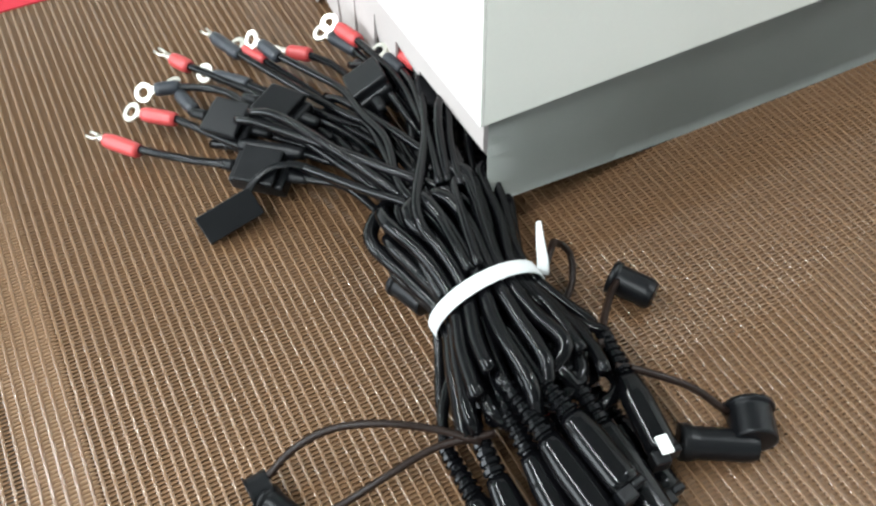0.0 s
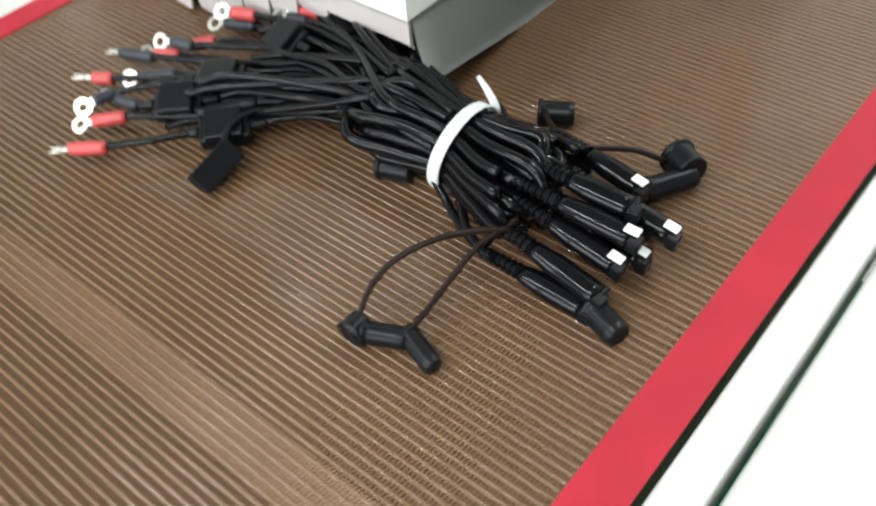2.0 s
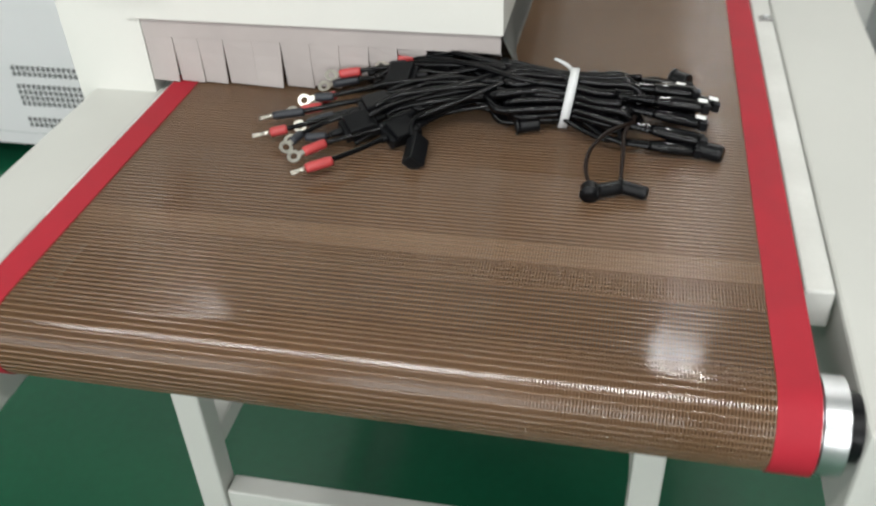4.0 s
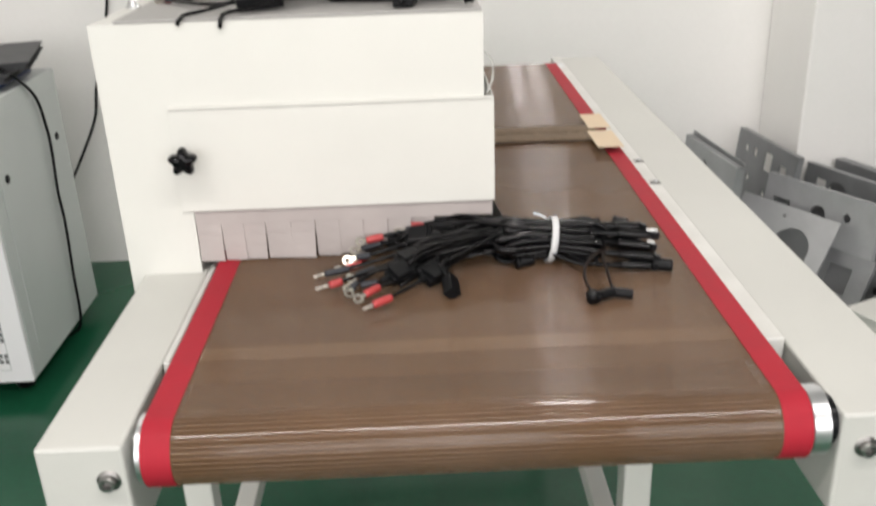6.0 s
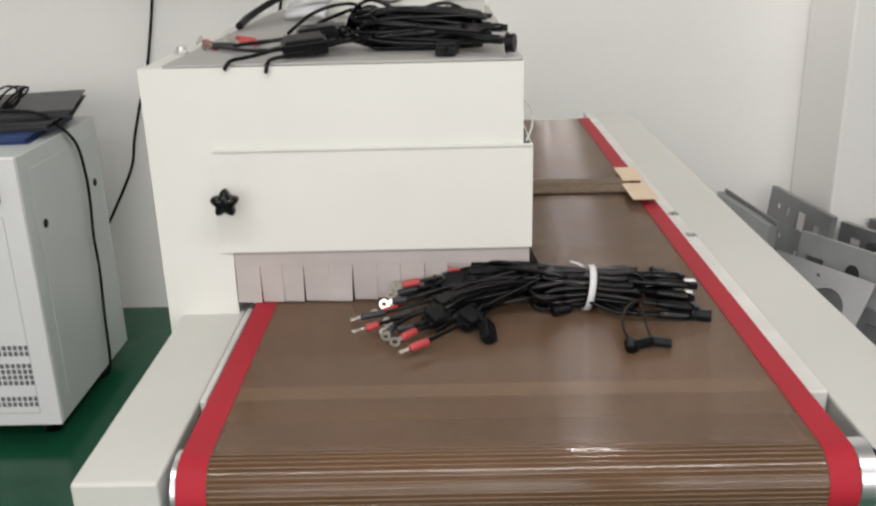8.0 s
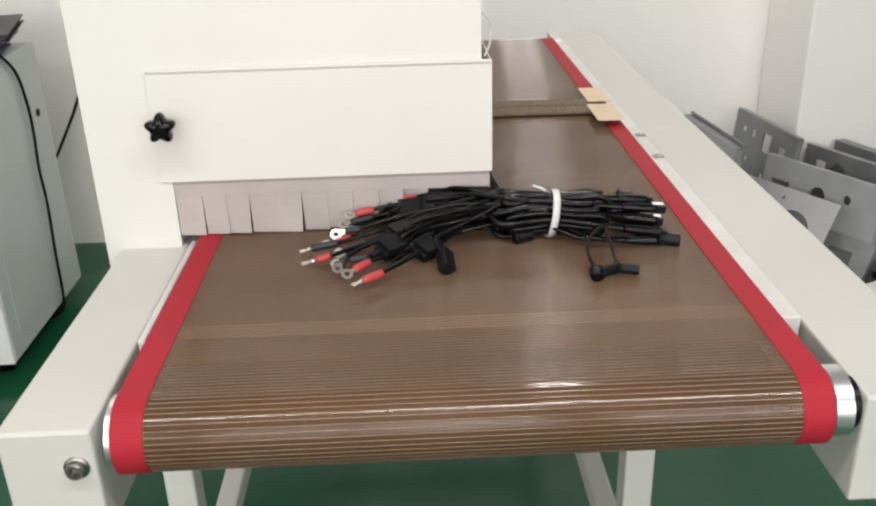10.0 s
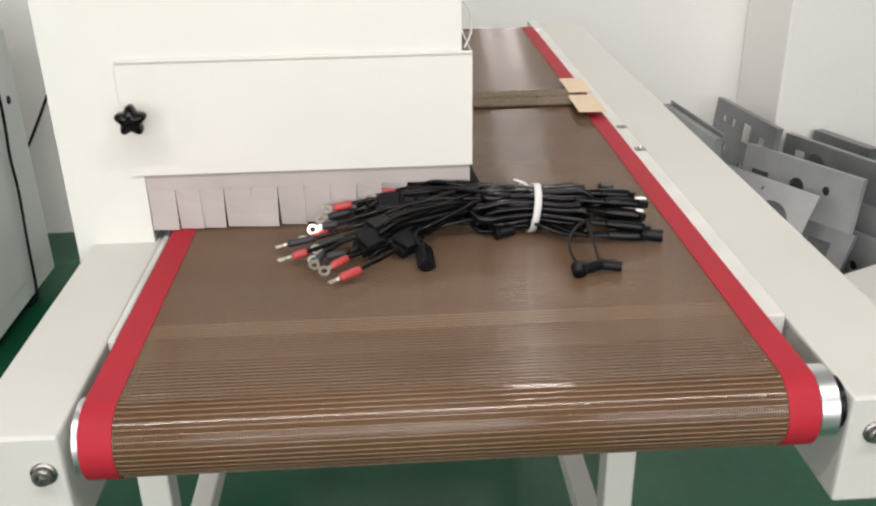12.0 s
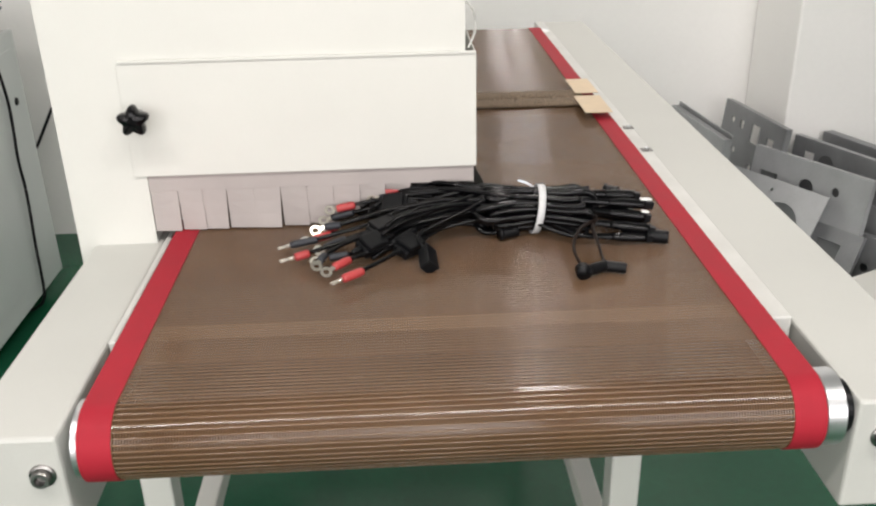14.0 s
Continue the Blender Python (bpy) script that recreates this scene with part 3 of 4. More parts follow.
def lead(pts, kind, tube_mat, tip, tube_a, tube_b, r=0.0022, tilt=0.0):
    """A cable with a heat-shrink sleeve and a terminal at its free end."""
    line = on_belt(*pts)
    cable = rpart("cable", wire(line, r), BLACK, harness, "", True)
    tip, tube_a, tube_b = on_belt(tip, tube_a, tube_b)
    red = tube_mat is RED_TUBE
    rpart("heat_shrink_sleeve", sleeve(tube_a, tube_b, 0.0042 if red else 0.0038), tube_mat, harness, "red heat-shrink sleeve" if red else "dark grey heat-shrink sleeve", True)
    d = tube_a - tip
    if kind == "ring":
        rpart("ring_terminal", ring_lug(at_frame(tip, d), tilt), ZINC, harness, "tinned ring terminal")
    else:
        rpart("fork_terminal", bare_tip(tip, tube_a), ZINC, harness, "bare crimped terminal", True)


# leads that fan out at the fuse end
lead([(-0.078, 0.215, 0.012), (-0.057, 0.235, 0.013), (-0.043, 0.252, 0.013), (-0.030, 0.268, 0.013), (-0.011, 0.287, 0.014), (0.005, 0.301, 0.016), (0.033, 0.307, 0.020), (0.064, 0.309, 0.025)], "fork", RED_TUBE, (-0.101, 0.198, 0.010), (-0.091, 0.205, 0.011), (-0.073, 0.218, 0.012))
lead([(-0.090, 0.240, 0.013), (-0.050, 0.263, 0.016), (-0.043, 0.267, 0.018), (-0.023, 0.290, 0.020), (-0.009, 0.299, 0.022), (0.006, 0.311, 0.025), (0.025, 0.317, 0.028), (0.053, 0.315, 0.030)], "ring", RED_TUBE, (-0.107, 0.223, 0.010), (-0.100, 0.228, 0.012), (-0.086, 0.242, 0.013), tilt=0.5)
lead([(-0.112, 0.249, 0.014), (-0.089, 0.271, 0.018), (-0.055, 0.281, 0.024), (-0.023, 0.297, 0.028), (0.024, 0.315, 0.032), (0.055, 0.318, 0.034)], "ring", SHRINK, (-0.117, 0.233, 0.012), (-0.114, 0.239, 0.014), (-0.110, 0.252, 0.014), tilt=0.6)
lead([(-0.090, 0.252, 0.013), (-0.067, 0.265, 0.014), (-0.040, 0.285, 0.018), (0.0, 0.305, 0.026), (0.04, 0.312, 0.03)], "ring", SHRINK, (-0.119, 0.249, 0.010), (-0.106, 0.250, 0.012), (-0.088, 0.253, 0.013), tilt=0.3)
lead([(-0.130, 0.260, 0.012), (-0.100, 0.276, 0.015), (-0.056, 0.298, 0.018), (-0.020, 0.316, 0.022), (0.03, 0.322, 0.026)], "fork", RED_TUBE, (-0.153, 0.250, 0.010), (-0.139, 0.256, 0.011), (-0.126, 0.262, 0.012))
lead([(-0.095, 0.284, 0.015), (-0.056, 0.303, 0.020), (-0.022, 0.320, 0.026), (-0.008, 0.330, 0.030), (0.03, 0.326, 0.034)], "ring", SHRINK, (-0.117, 0.268, 0.012), (-0.111, 0.272, 0.013), (-0.092, 0.286, 0.015), tilt=0.7)
lead([(-0.124, 0.289, 0.014), (-0.076, 0.304, 0.020), (-0.030, 0.318, 0.028), (-0.013, 0.323, 0.032), (0.022, 0.319, 0.036), (0.050, 0.314, 0.038)], "fork", SHRINK, (-0.158, 0.280, 0.010), (-0.146, 0.283, 0.012), (-0.120, 0.290, 0.014))
lead([(-0.100, 0.306, 0.022), (-0.071, 0.316, 0.026), (-0.047, 0.323, 0.030), (-0.020, 0.323, 0.034), (0.006, 0.324, 0.038), (0.037, 0.316, 0.040), (0.06, 0.318, 0.042)], "ring", SHRINK, (-0.122, 0.299, 0.020), (-0.113, 0.302, 0.022), (-0.097, 0.306, 0.022), tilt=0.9)
lead([(-0.110, 0.300, 0.014), (-0.075, 0.310, 0.018), (-0.040, 0.318, 0.022), (0.0, 0.325, 0.030), (0.04, 0.328, 0.036)], "ring", RED_TUBE, (-0.132, 0.292, 0.012), (-0.124, 0.294, 0.013), (-0.107, 0.301, 0.014), tilt=0.4)
lead([(-0.104, 0.324, 0.013), (-0.082, 0.333, 0.016), (-0.05, 0.336, 0.020), (-0.01, 0.334, 0.026), (0.04, 0.330, 0.03)], "fork", RED_TUBE, (-0.120, 0.309, 0.012), (-0.112, 0.316, 0.012), (-0.102, 0.326, 0.013))
lead([(-0.088, 0.348, 0.026), (-0.066, 0.349, 0.030), (-0.035, 0.350, 0.034), (0.01, 0.343, 0.040), (0.05, 0.336, 0.042)], "ring", RED_TUBE, (-0.110, 0.342, 0.024), (-0.103, 0.345, 0.024), (-0.084, 0.349, 0.026), tilt=0.6)
lead([(-0.090, 0.347, 0.018), (-0.064, 0.349, 0.022), (-0.03, 0.354, 0.028), (0.02, 0.346, 0.034), (0.055, 0.340, 0.036)], "ring", SHRINK, (-0.117, 0.339, 0.014), (-0.109, 0.342, 0.015), (-0.086, 0.348, 0.018), tilt=0.5)
lead([(-0.040, 0.363, 0.036), (-0.022, 0.362, 0.040), (0.003, 0.358, 0.044), (0.030, 0.346, 0.045), (0.055, 0.338, 0.045)], "ring", RED_TUBE, (-0.063, 0.360, 0.034), (-0.055, 0.361, 0.034), (-0.037, 0.363, 0.036), tilt=0.7)
lead([(-0.045, 0.356, 0.032), (-0.02, 0.352, 0.038), (0.02, 0.340, 0.044), (0.05, 0.330, 0.045)], "ring", SHRINK, (-0.066, 0.353, 0.030), (-0.058, 0.354, 0.031), (-0.043, 0.356, 0.032), tilt=0.5)
# fuse holders
fuse_holder(harness, on_belt((-0.028, 0.269, 0.013))[0], (1, 1.05, 0.03), (0.2, -0.2, 1))
fuse_holder(harness, on_belt((-0.064, 0.266, 0.018))[0], (1, 0.75, 0.1), (0.1, -0.35, 1))
fuse_holder(harness, on_belt((-0.054, 0.291, 0.024))[0], (1, 0.6, 0.1), (0, -0.1, 1))
fuse_holder(harness, on_belt((-0.043, 0.337, 0.030))[0], (1, -0.15, 0.15), (0.2, -0.5, 1))
fuse_holder(harness, on_belt((-0.046, 0.353, 0.022))[0], (1, 0.1, 0.1))
fuse_holder(harness, on_belt((-0.022, 0.372, 0.024))[0], (1, -0.3, 0.0), (0, 0.5, 1))
fuse_holder(harness, on_belt((-0.012, 0.360, 0.034))[0], (1, -0.4, 0.0), (0, 0.2, 1))
fuse_holder(harness, on_belt((-0.040, 0.312, 0.012))[0], (1, 0.3, 0.0), (0, 0.1, 1))
fuse_holder(harness, on_belt((0.004, 0.374, 0.014))[0], (1, -0.5, 0.0), (0, 0.3, 1), (0.034, 0.022, 0.018))
rpart("splice_sleeve", sleeve(*on_belt((-0.046, 0.265, 0.018), (-0.022, 0.291, 0.020)), 0.0038), MATT_BLACK, harness, "glossy black splice sleeve", True)
# open fuse cap on its strap
cap_m = at_frame(on_belt((-0.0115, 0.2455, 0.0088))[0], (-0.05, 1.0, 0.22), (0.75, 0.0, 0.7))
cap = rpart("fuse_cap", boxes((-0.0145, 0.0145, -0.0068, 0.0068, -0.0065, 0.0045), bevel=0.0012, m=cap_m), MATT_BLACK, harness, "black fuse cap hanging open")
sub("rim", boxes((-0.0150, 0.0150, -0.0074, 0.0074, 0.0046, 0.0062), bevel=0.0006, m=cap_m), MATT_BLACK, cap)
rpart("cap_strap", tube(on_belt((-0.012, 0.255, 0.015), (-0.018, 0.262, 0.018), (-0.019, 0.272, 0.022), (-0.014, 0.284, 0.023), (-0.006, 0.293, 0.020)), 0.0021, 8, 0.003, flat=0.4), MATT_BLACK, harness, "thin black strap", True)

# the coiled trunk: strands that run along x, turn at both ends and pass through the band
rnd = random.Random(7)
CY, CZ = 0.324, 0.0245


def spot(ring, k, n, x):
    """A place in the trunk's cross-section; it is tight at the band and looser at both ends."""
    loose = 1 + 1.6 * abs(x - 0.103) ** 1.0 / 0.12
    a = 2 * math.pi * (k + 0.5 * ring) / n
    ry, rz = 0.0195 * ring * loose, 0.0195 * ring * (1 + 0.12 * (loose - 1))
    return Vector((x, CY + ry * math.cos(a) - 0.10 * (x - 0.103), max(0.0035, CZ + rz * math.sin(a) * (1 - 0.9 * max(0, x - 0.12)))))


slots = [(1.0, k, 19) for k in range(19)] + [(0.70, k, 12) for k in range(12)] + [(0.38, k, 7) for k in range(7)] + [(0.06, k, 2) for k in range(2)]
rnd.shuffle(slots)
for i in range(0, len(slots) - 1, 2):
    (ra, ka, na), (rb, kb2, nb) = slots[i], slots[i + 1]
    left, right = rnd.uniform(0.034, 0.056), rnd.uniform(0.142, 0.162)
    xs = [right, 0.128, 0.103, 0.078, left + 0.008]
    a = [spot(ra, ka + rnd.uniform(-0.25, 0.25), na, x) for x in xs]
    b = [spot(rb, kb2 + rnd.uniform(-0.25, 0.25), nb, x) for x in reversed(xs)]
    turn = (a[-1] + b[0]) / 2
    turn.x = left - rnd.uniform(0.0, 0.006)
    turn.z = min(0.052, turn.z + 0.004)
    far = (b[-1] + a[0]) / 2
    far.x = right + rnd.uniform(0.004, 0.012)
    pts = on_belt(*a, turn, *b, far) if i % 4 else on_belt(far, *a, turn, *b)
    rpart("cable", wire(pts, rnd.uniform(0.0029, 0.0037), 8), BLACK, harness, "", True)
# loose loops that stand out at the coil's ends
for pts in ([(0.100, 0.305, 0.035), (0.070, 0.307, 0.036), (0.050, 0.309, 0.036), (0.042, 0.316, 0.038), (0.050, 0.322, 0.043), (0.075, 0.320, 0.046), (0.100, 0.318, 0.046)],
            [(0.100, 0.322, 0.047), (0.070, 0.330, 0.047), (0.052, 0.336, 0.044), (0.044, 0.345, 0.040), (0.054, 0.353, 0.034), (0.080, 0.348, 0.034), (0.104, 0.343, 0.036)],
            [(0.106, 0.344, 0.034), (0.120, 0.350, 0.030), (0.134, 0.357, 0.026), (0.146, 0.356, 0.024), (0.146, 0.347, 0.028), (0.130, 0.340, 0.036), (0.108, 0.334, 0.042)],
            [(0.098, 0.303, 0.020), (0.112, 0.297, 0.014), (0.130, 0.288, 0.010), (0.145, 0.283, 0.010), (0.150, 0.289, 0.016), (0.135, 0.298, 0.026), (0.110, 0.306, 0.036)],
            [(0.06, 0.345, 0.03), (0.03, 0.356, 0.036), (0.0, 0.372, 0.036), (-0.03, 0.384, 0.026), (-0.06, 0.385, 0.014)],
            [(0.067, 0.349, 0.025), (0.042, 0.360, 0.034), (0.012, 0.384, 0.036), (-0.006, 0.392, 0.030), (-0.03, 0.398, 0.012)],
            [(0.05, 0.334, 0.044), (0.02, 0.345, 0.047), (0.0, 0.356, 0.045), (-0.02, 0.372, 0.036), (-0.05, 0.378, 0.022)],
            [(0.05, 0.326, 0.030), (0.02, 0.334, 0.030), (-0.01, 0.344, 0.028), (-0.05, 0.362, 0.012), (-0.08, 0.366, 0.008)],
            [(0.05, 0.336, 0.014), (0.02, 0.346, 0.014), (-0.01, 0.360, 0.012), (-0.04, 0.370, 0.010)],
            [(0.05, 0.316, 0.012), (0.02, 0.322, 0.012), (-0.01, 0.330, 0.012), (-0.05, 0.334, 0.008)],
            [(0.05, 0.350, 0.022), (0.02, 0.362, 0.024), (-0.005, 0.374, 0.022), (-0.035, 0.380, 0.012)]):
    rpart("cable", wire(on_belt(*pts), 0.0024), BLACK, harness, "", True)
# more cables between the coil and the fuse holders
for k in range(20):
    t = k / 19
    ex, ey = -0.045 + 0.020 * math.sin(5 * t), 0.268 + 0.115 * t
    top_z = 0.010 + 0.030 * rnd.random()
    sx, sy, sz = 0.062, 0.308 + 0.036 * rnd.random(), 0.012 + 0.034 * rnd.random()
    mid = Vector(((ex + sx) / 2 + 0.012, (ey + sy) / 2 + 0.006 * (1 - t), (top_z + sz) / 2 + 0.004))
    rpart("cable", wire(on_belt((ex - 0.02, ey - 0.014 * (1 - t), max(0.004, top_z - 0.006)), (ex, ey, top_z), mid, (sx, sy, sz), (sx + 0.03, CY + (sy - CY) * 0.6, CZ + (sz - CZ) * 0.7)), rnd.uniform(0.0020, 0.0026)), BLACK, harness, "", True)
# white band with its free tail
bandpts = []
for k in range(33):
    a = 2 * math.pi * k / 32 - 0.4
    bandpts.append((0.1045 + 0.004 * math.sin(a), CY + 0.0258 * math.cos(a), max(0.0012, CZ + 0.0246 * math.sin(a))))
bb = bmesh.new()
rows = []
for x, y, z in bandpts[:-1]:
    o = Vector((0, y - CY, z - CZ)).normalized() * 0.0006
    rows.append([bb.verts.new(Vector((x + dx, y, z)) + o * s + SHIFT) for dx, s in ((-0.0036, 0), (0.0036, 0), (0.0036, 1), (-0.0036, 1))])
for k in range(32):
    a, b = rows[k], rows[(k + 1) % 32]
    for s in range(4):
        bb.faces.new((a[s], b[s], b[(s + 1) % 4], a[(s + 1) % 4]))
rpart("band", bb, WHITE_TIE, harness, "white plastic band", True)
rpart("band_tail", tube(on_belt((0.1065, 0.3495, 0.032), (0.105, 0.3505, 0.037), (0.1005, 0.352, 0.041), (0.095, 0.3545, 0.043), (0.089, 0.3575, 0.044)), 0.0030, 8, 0.003, flat=0.14, twist=0.05, taper=lambda t: 1 - 0.6 * t), WHITE_TIE, harness, "white band tail", True)
# moulded plugs at the other end
for tail, tip, tab in (((0.141, 0.357, 0.029), (0.196, 0.348, 0.026), True), ((0.152, 0.332, 0.034), (0.222, 0.333, 0.022), True), ((0.150, 0.307, 0.038), (0.212, 0.313, 0.030), True),
                       ((0.150, 0.304, 0.030), (0.211, 0.302, 0.021), True), ((0.148, 0.292, 0.022), (0.212, 0.286, 0.014), False), ((0.150, 0.280, 0.011), (0.208, 0.281, 0.0075), False),
                       ((0.150, 0.325, 0.018), (0.214, 0.322, 0.010), True), ((0.150, 0.345, 0.014), (0.205, 0.347, 0.009), False), ((0.152, 0.318, 0.042), (0.204, 0.324, 0.036), False)):
    t2, p2 = on_belt(tail, tip)
    plug(harness, t2, p2, 0.0066, tab)
    c = Vector(tail)
    rpart("cable", wire(on_belt((0.118, CY + (c.y - CY) * 0.5, CZ + (c.z - CZ) * 0.6), (0.135, CY + (c.y - CY) * 0.85, CZ + (c.z - CZ) * 0.9), tail, c + Vector((0.006, 0, 0))), 0.0026), BLACK, harness, "", True)
round_cap(harness, *on_belt((0.211, 0.283, 0.0080), (0.230, 0.276, 0.0080)), 0.0078)
# dust caps on their tethers
for pts in ([(0.160, 0.290, 0.024), (0.150, 0.279, 0.026), (0.138, 0.261, 0.028), (0.128, 0.242, 0.024), (0.126, 0.225, 0.018), (0.130, 0.211, 0.012)],
            [(0.160, 0.296, 0.026), (0.153, 0.275, 0.022), (0.153, 0.253, 0.018), (0.153, 0.236, 0.013), (0.153, 0.220, 0.010)],
            [(0.148, 0.352, 0.030), (0.136, 0.362, 0.026), (0.122, 0.376, 0.018), (0.114, 0.386, 0.013)],
            [(0.158, 0.352, 0.030), (0.165, 0.362, 0.027), (0.177, 0.377, 0.021), (0.190, 0.387, 0.013)],
            [(0.105, 0.350, 0.022), (0.094, 0.362, 0.026), (0.086, 0.370, 0.020), (0.089, 0.377, 0.012), (0.100, 0.372, 0.005), (0.112, 0.358, 0.005)]):
    rpart("tether", wire(on_belt(*pts), 0.0016, 8), TETHER, harness, "thin dark tether", True)
round_cap(harness, *on_belt((0.131, 0.204, 0.0080), (0.1305, 0.2135, 0.0082)), 0.0076)
round_cap(harness, *on_belt((0.134, 0.209, 0.0075), (0.153, 0.218, 0.0075)), 0.0064)
round_cap(harness, *on_belt((0.151, 0.221, 0.0068), (0.173, 0.214, 0.0062)), 0.0060)
round_cap(harness, *on_belt((0.108, 0.388, 0.0085), (0.126, 0.398, 0.0085)), 0.0080)
round_cap(harness, *on_belt((0.190, 0.364, 0.0085), (0.206, 0.390, 0.0085)), 0.0075)
round_cap(harness, *on_belt((0.191, 0.397, 0.0110), (0.205, 0.389, 0.0110)), 0.0105)
round_cap(harness, *on_belt((0.063, 0.300, 0.0078), (0.082, 0.306, 0.0085)), 0.0072)

# ---- second harness on the hood ----
top = thing("wire_harness", "black cable harness lying on the hood top", "cable harness", at=(-0.12, 0.45, HZ1 + 0.0034))
TZ = HZ1 + 0.0034


def on_hood(*pts):
    return [Vector((x, y, TZ + z)) for x, y, z in pts]


rnd = random.Random(11)
for k in range(32):
    a0, a1 = rnd.uniform(0, 6.28), rnd.uniform(0, 6.28)
    r0, r1 = 0.030 * rnd.random() ** 0.5, 0.030 * rnd.random() ** 0.5

    def place(x, a, r):
        swell = 1 - 0.45 * max(0, (x + 0.06) / 0.08) - 0.25 * max(0, (-0.11 - x) / 0.05)
        return (x, 0.432 - 0.25 * (x + 0.08) * 0.6 + r * swell * math.cos(a), max(0.0035, 0.0225 + 0.82 * r * swell * math.sin(a) + rnd.uniform(-0.001, 0.001)))

    xa, xb = rnd.uniform(-0.160, -0.125), rnd.uniform(-0.035, 0.004)
    go = [place(x, a0 + 4 * (x + 0.08), r0) for x in (xb, xb - 0.03, -0.08, -0.105, xa + 0.008)]
    back = [place(x, a1 - 3 * (x + 0.08), r1) for x in (xa + 0.008, -0.105, -0.075, xb - 0.03, xb)]
    turn = [((go[-1][0] + back[0][0]) / 2 - 0.010, (go[-1][1] + back[0][1]) / 2, (go[-1][2] + back[0][2]) / 2 + 0.003)]
    rpart("cable", wire(on_hood(*go, *turn, *back), rnd.uniform(0.0024, 0.003)), BLACK, top, "", True)
for pts in ([(-0.15, 0.44, 0.03), (-0.145, 0.45, 0.045), (-0.13, 0.45, 0.047), (-0.11, 0.44, 0.034), (-0.08, 0.43, 0.030)], [(-0.20, 0.47, 0.028), (-0.17, 0.46, 0.040), (-0.15, 0.455, 0.044), (-0.13, 0.45, 0.030)],
            [(-0.165, 0.445, 0.022), (-0.152, 0.44, 0.046), (-0.132, 0.435, 0.056), (-0.108, 0.43, 0.047), (-0.085, 0.43, 0.030)],
            [(-0.235, 0.46, 0.018), (-0.205, 0.455, 0.040), (-0.175, 0.45, 0.050), (-0.150, 0.445, 0.050), (-0.135, 0.44, 0.034)],
            [(-0.09, 0.42, 0.034), (-0.070, 0.425, 0.047), (-0.048, 0.43, 0.051), (-0.028, 0.425, 0.044), (-0.012, 0.42, 0.026)],
            [(-0.075, 0.45, 0.030), (-0.055, 0.455, 0.040), (-0.035, 0.45, 0.041), (-0.02, 0.44, 0.030), (-0.005, 0.43, 0.022)]):
    rpart("cable", wire(on_hood(*pts), 0.0022), BLACK, top, "", True)
for k, (pts, colour, tip, ta, tb) in enumerate((
        ([(-0.325, 0.470, 0.004), (-0.263, 0.400, 0.006), (-0.222, 0.385, 0.010), (-0.15, 0.41, 0.014)], RED_TUBE, (-0.361, 0.538, 0.005), (-0.349, 0.518, 0.005), (-0.322, 0.466, 0.004)),
        ([(-0.28, 0.49, 0.006), (-0.24, 0.47, 0.010), (-0.15, 0.43, 0.016)], RED_TUBE, (-0.315, 0.50, 0.010), (-0.305, 0.50, 0.010), (-0.28, 0.49, 0.007)),
        ([(-0.275, 0.47, 0.006), (-0.23, 0.45, 0.014), (-0.14, 0.43, 0.02)], RED_TUBE, (-0.305, 0.475, 0.008), (-0.295, 0.473, 0.008), (-0.272, 0.468, 0.007)),
        ([(-0.30, 0.455, 0.006), (-0.25, 0.445, 0.012), (-0.14, 0.43, 0.02)], SHRINK, (-0.335, 0.468, 0.006), (-0.325, 0.463, 0.006), (-0.298, 0.455, 0.006)))):
    rpart("cable", wire(on_hood(*pts), 0.0024), BLACK, top, "", True)
    rpart("heat_shrink_sleeve", sleeve(*on_hood(ta, tb), 0.004), colour, top, "", True)
    rpart("ring_terminal", ring_lug(at_frame(on_hood(tip)[0], Vector(ta) - Vector(tip)), 0.9, 0.0066), ZINC, top, "tinned ring terminal")
for pts in ([(-0.284, 0.3345, -0.006), (-0.278, 0.337, 0.003), (-0.257, 0.352, 0.006), (-0.22, 0.375, 0.012), (-0.15, 0.41, 0.016)], [(-0.240, 0.3335, -0.010), (-0.236, 0.336, 0.003), (-0.217, 0.354, 0.006), (-0.181, 0.375, 0.012), (-0.13, 0.41, 0.02)]):
    rpart("cable", wire(on_hood(*pts), 0.0022), BLACK, top, "", True)
fuse_holder(top, on_hood((-0.205, 0.385, 0.013))[0], (1, 0.2, 0.1), (0, -0.2, 1), (0.05, 0.024, 0.020))
fuse_holder(top, on_hood((-0.195, 0.43, 0.020))[0], (1, 0.1, 0.1), (0, -0.1, 1), (0.05, 0.024, 0.020))
fuse_holder(top, on_hood((-0.185, 0.47, 0.016))[0], (1, 0.1, 0.1), (0, -0.1, 1), (0.045, 0.024, 0.020))
fuse_holder(top, on_hood((-0.047, 0.372, 0.008))[0], (0.2, 1, 0.0), (0, 0, 1), (0.030, 0.022, 0.014))
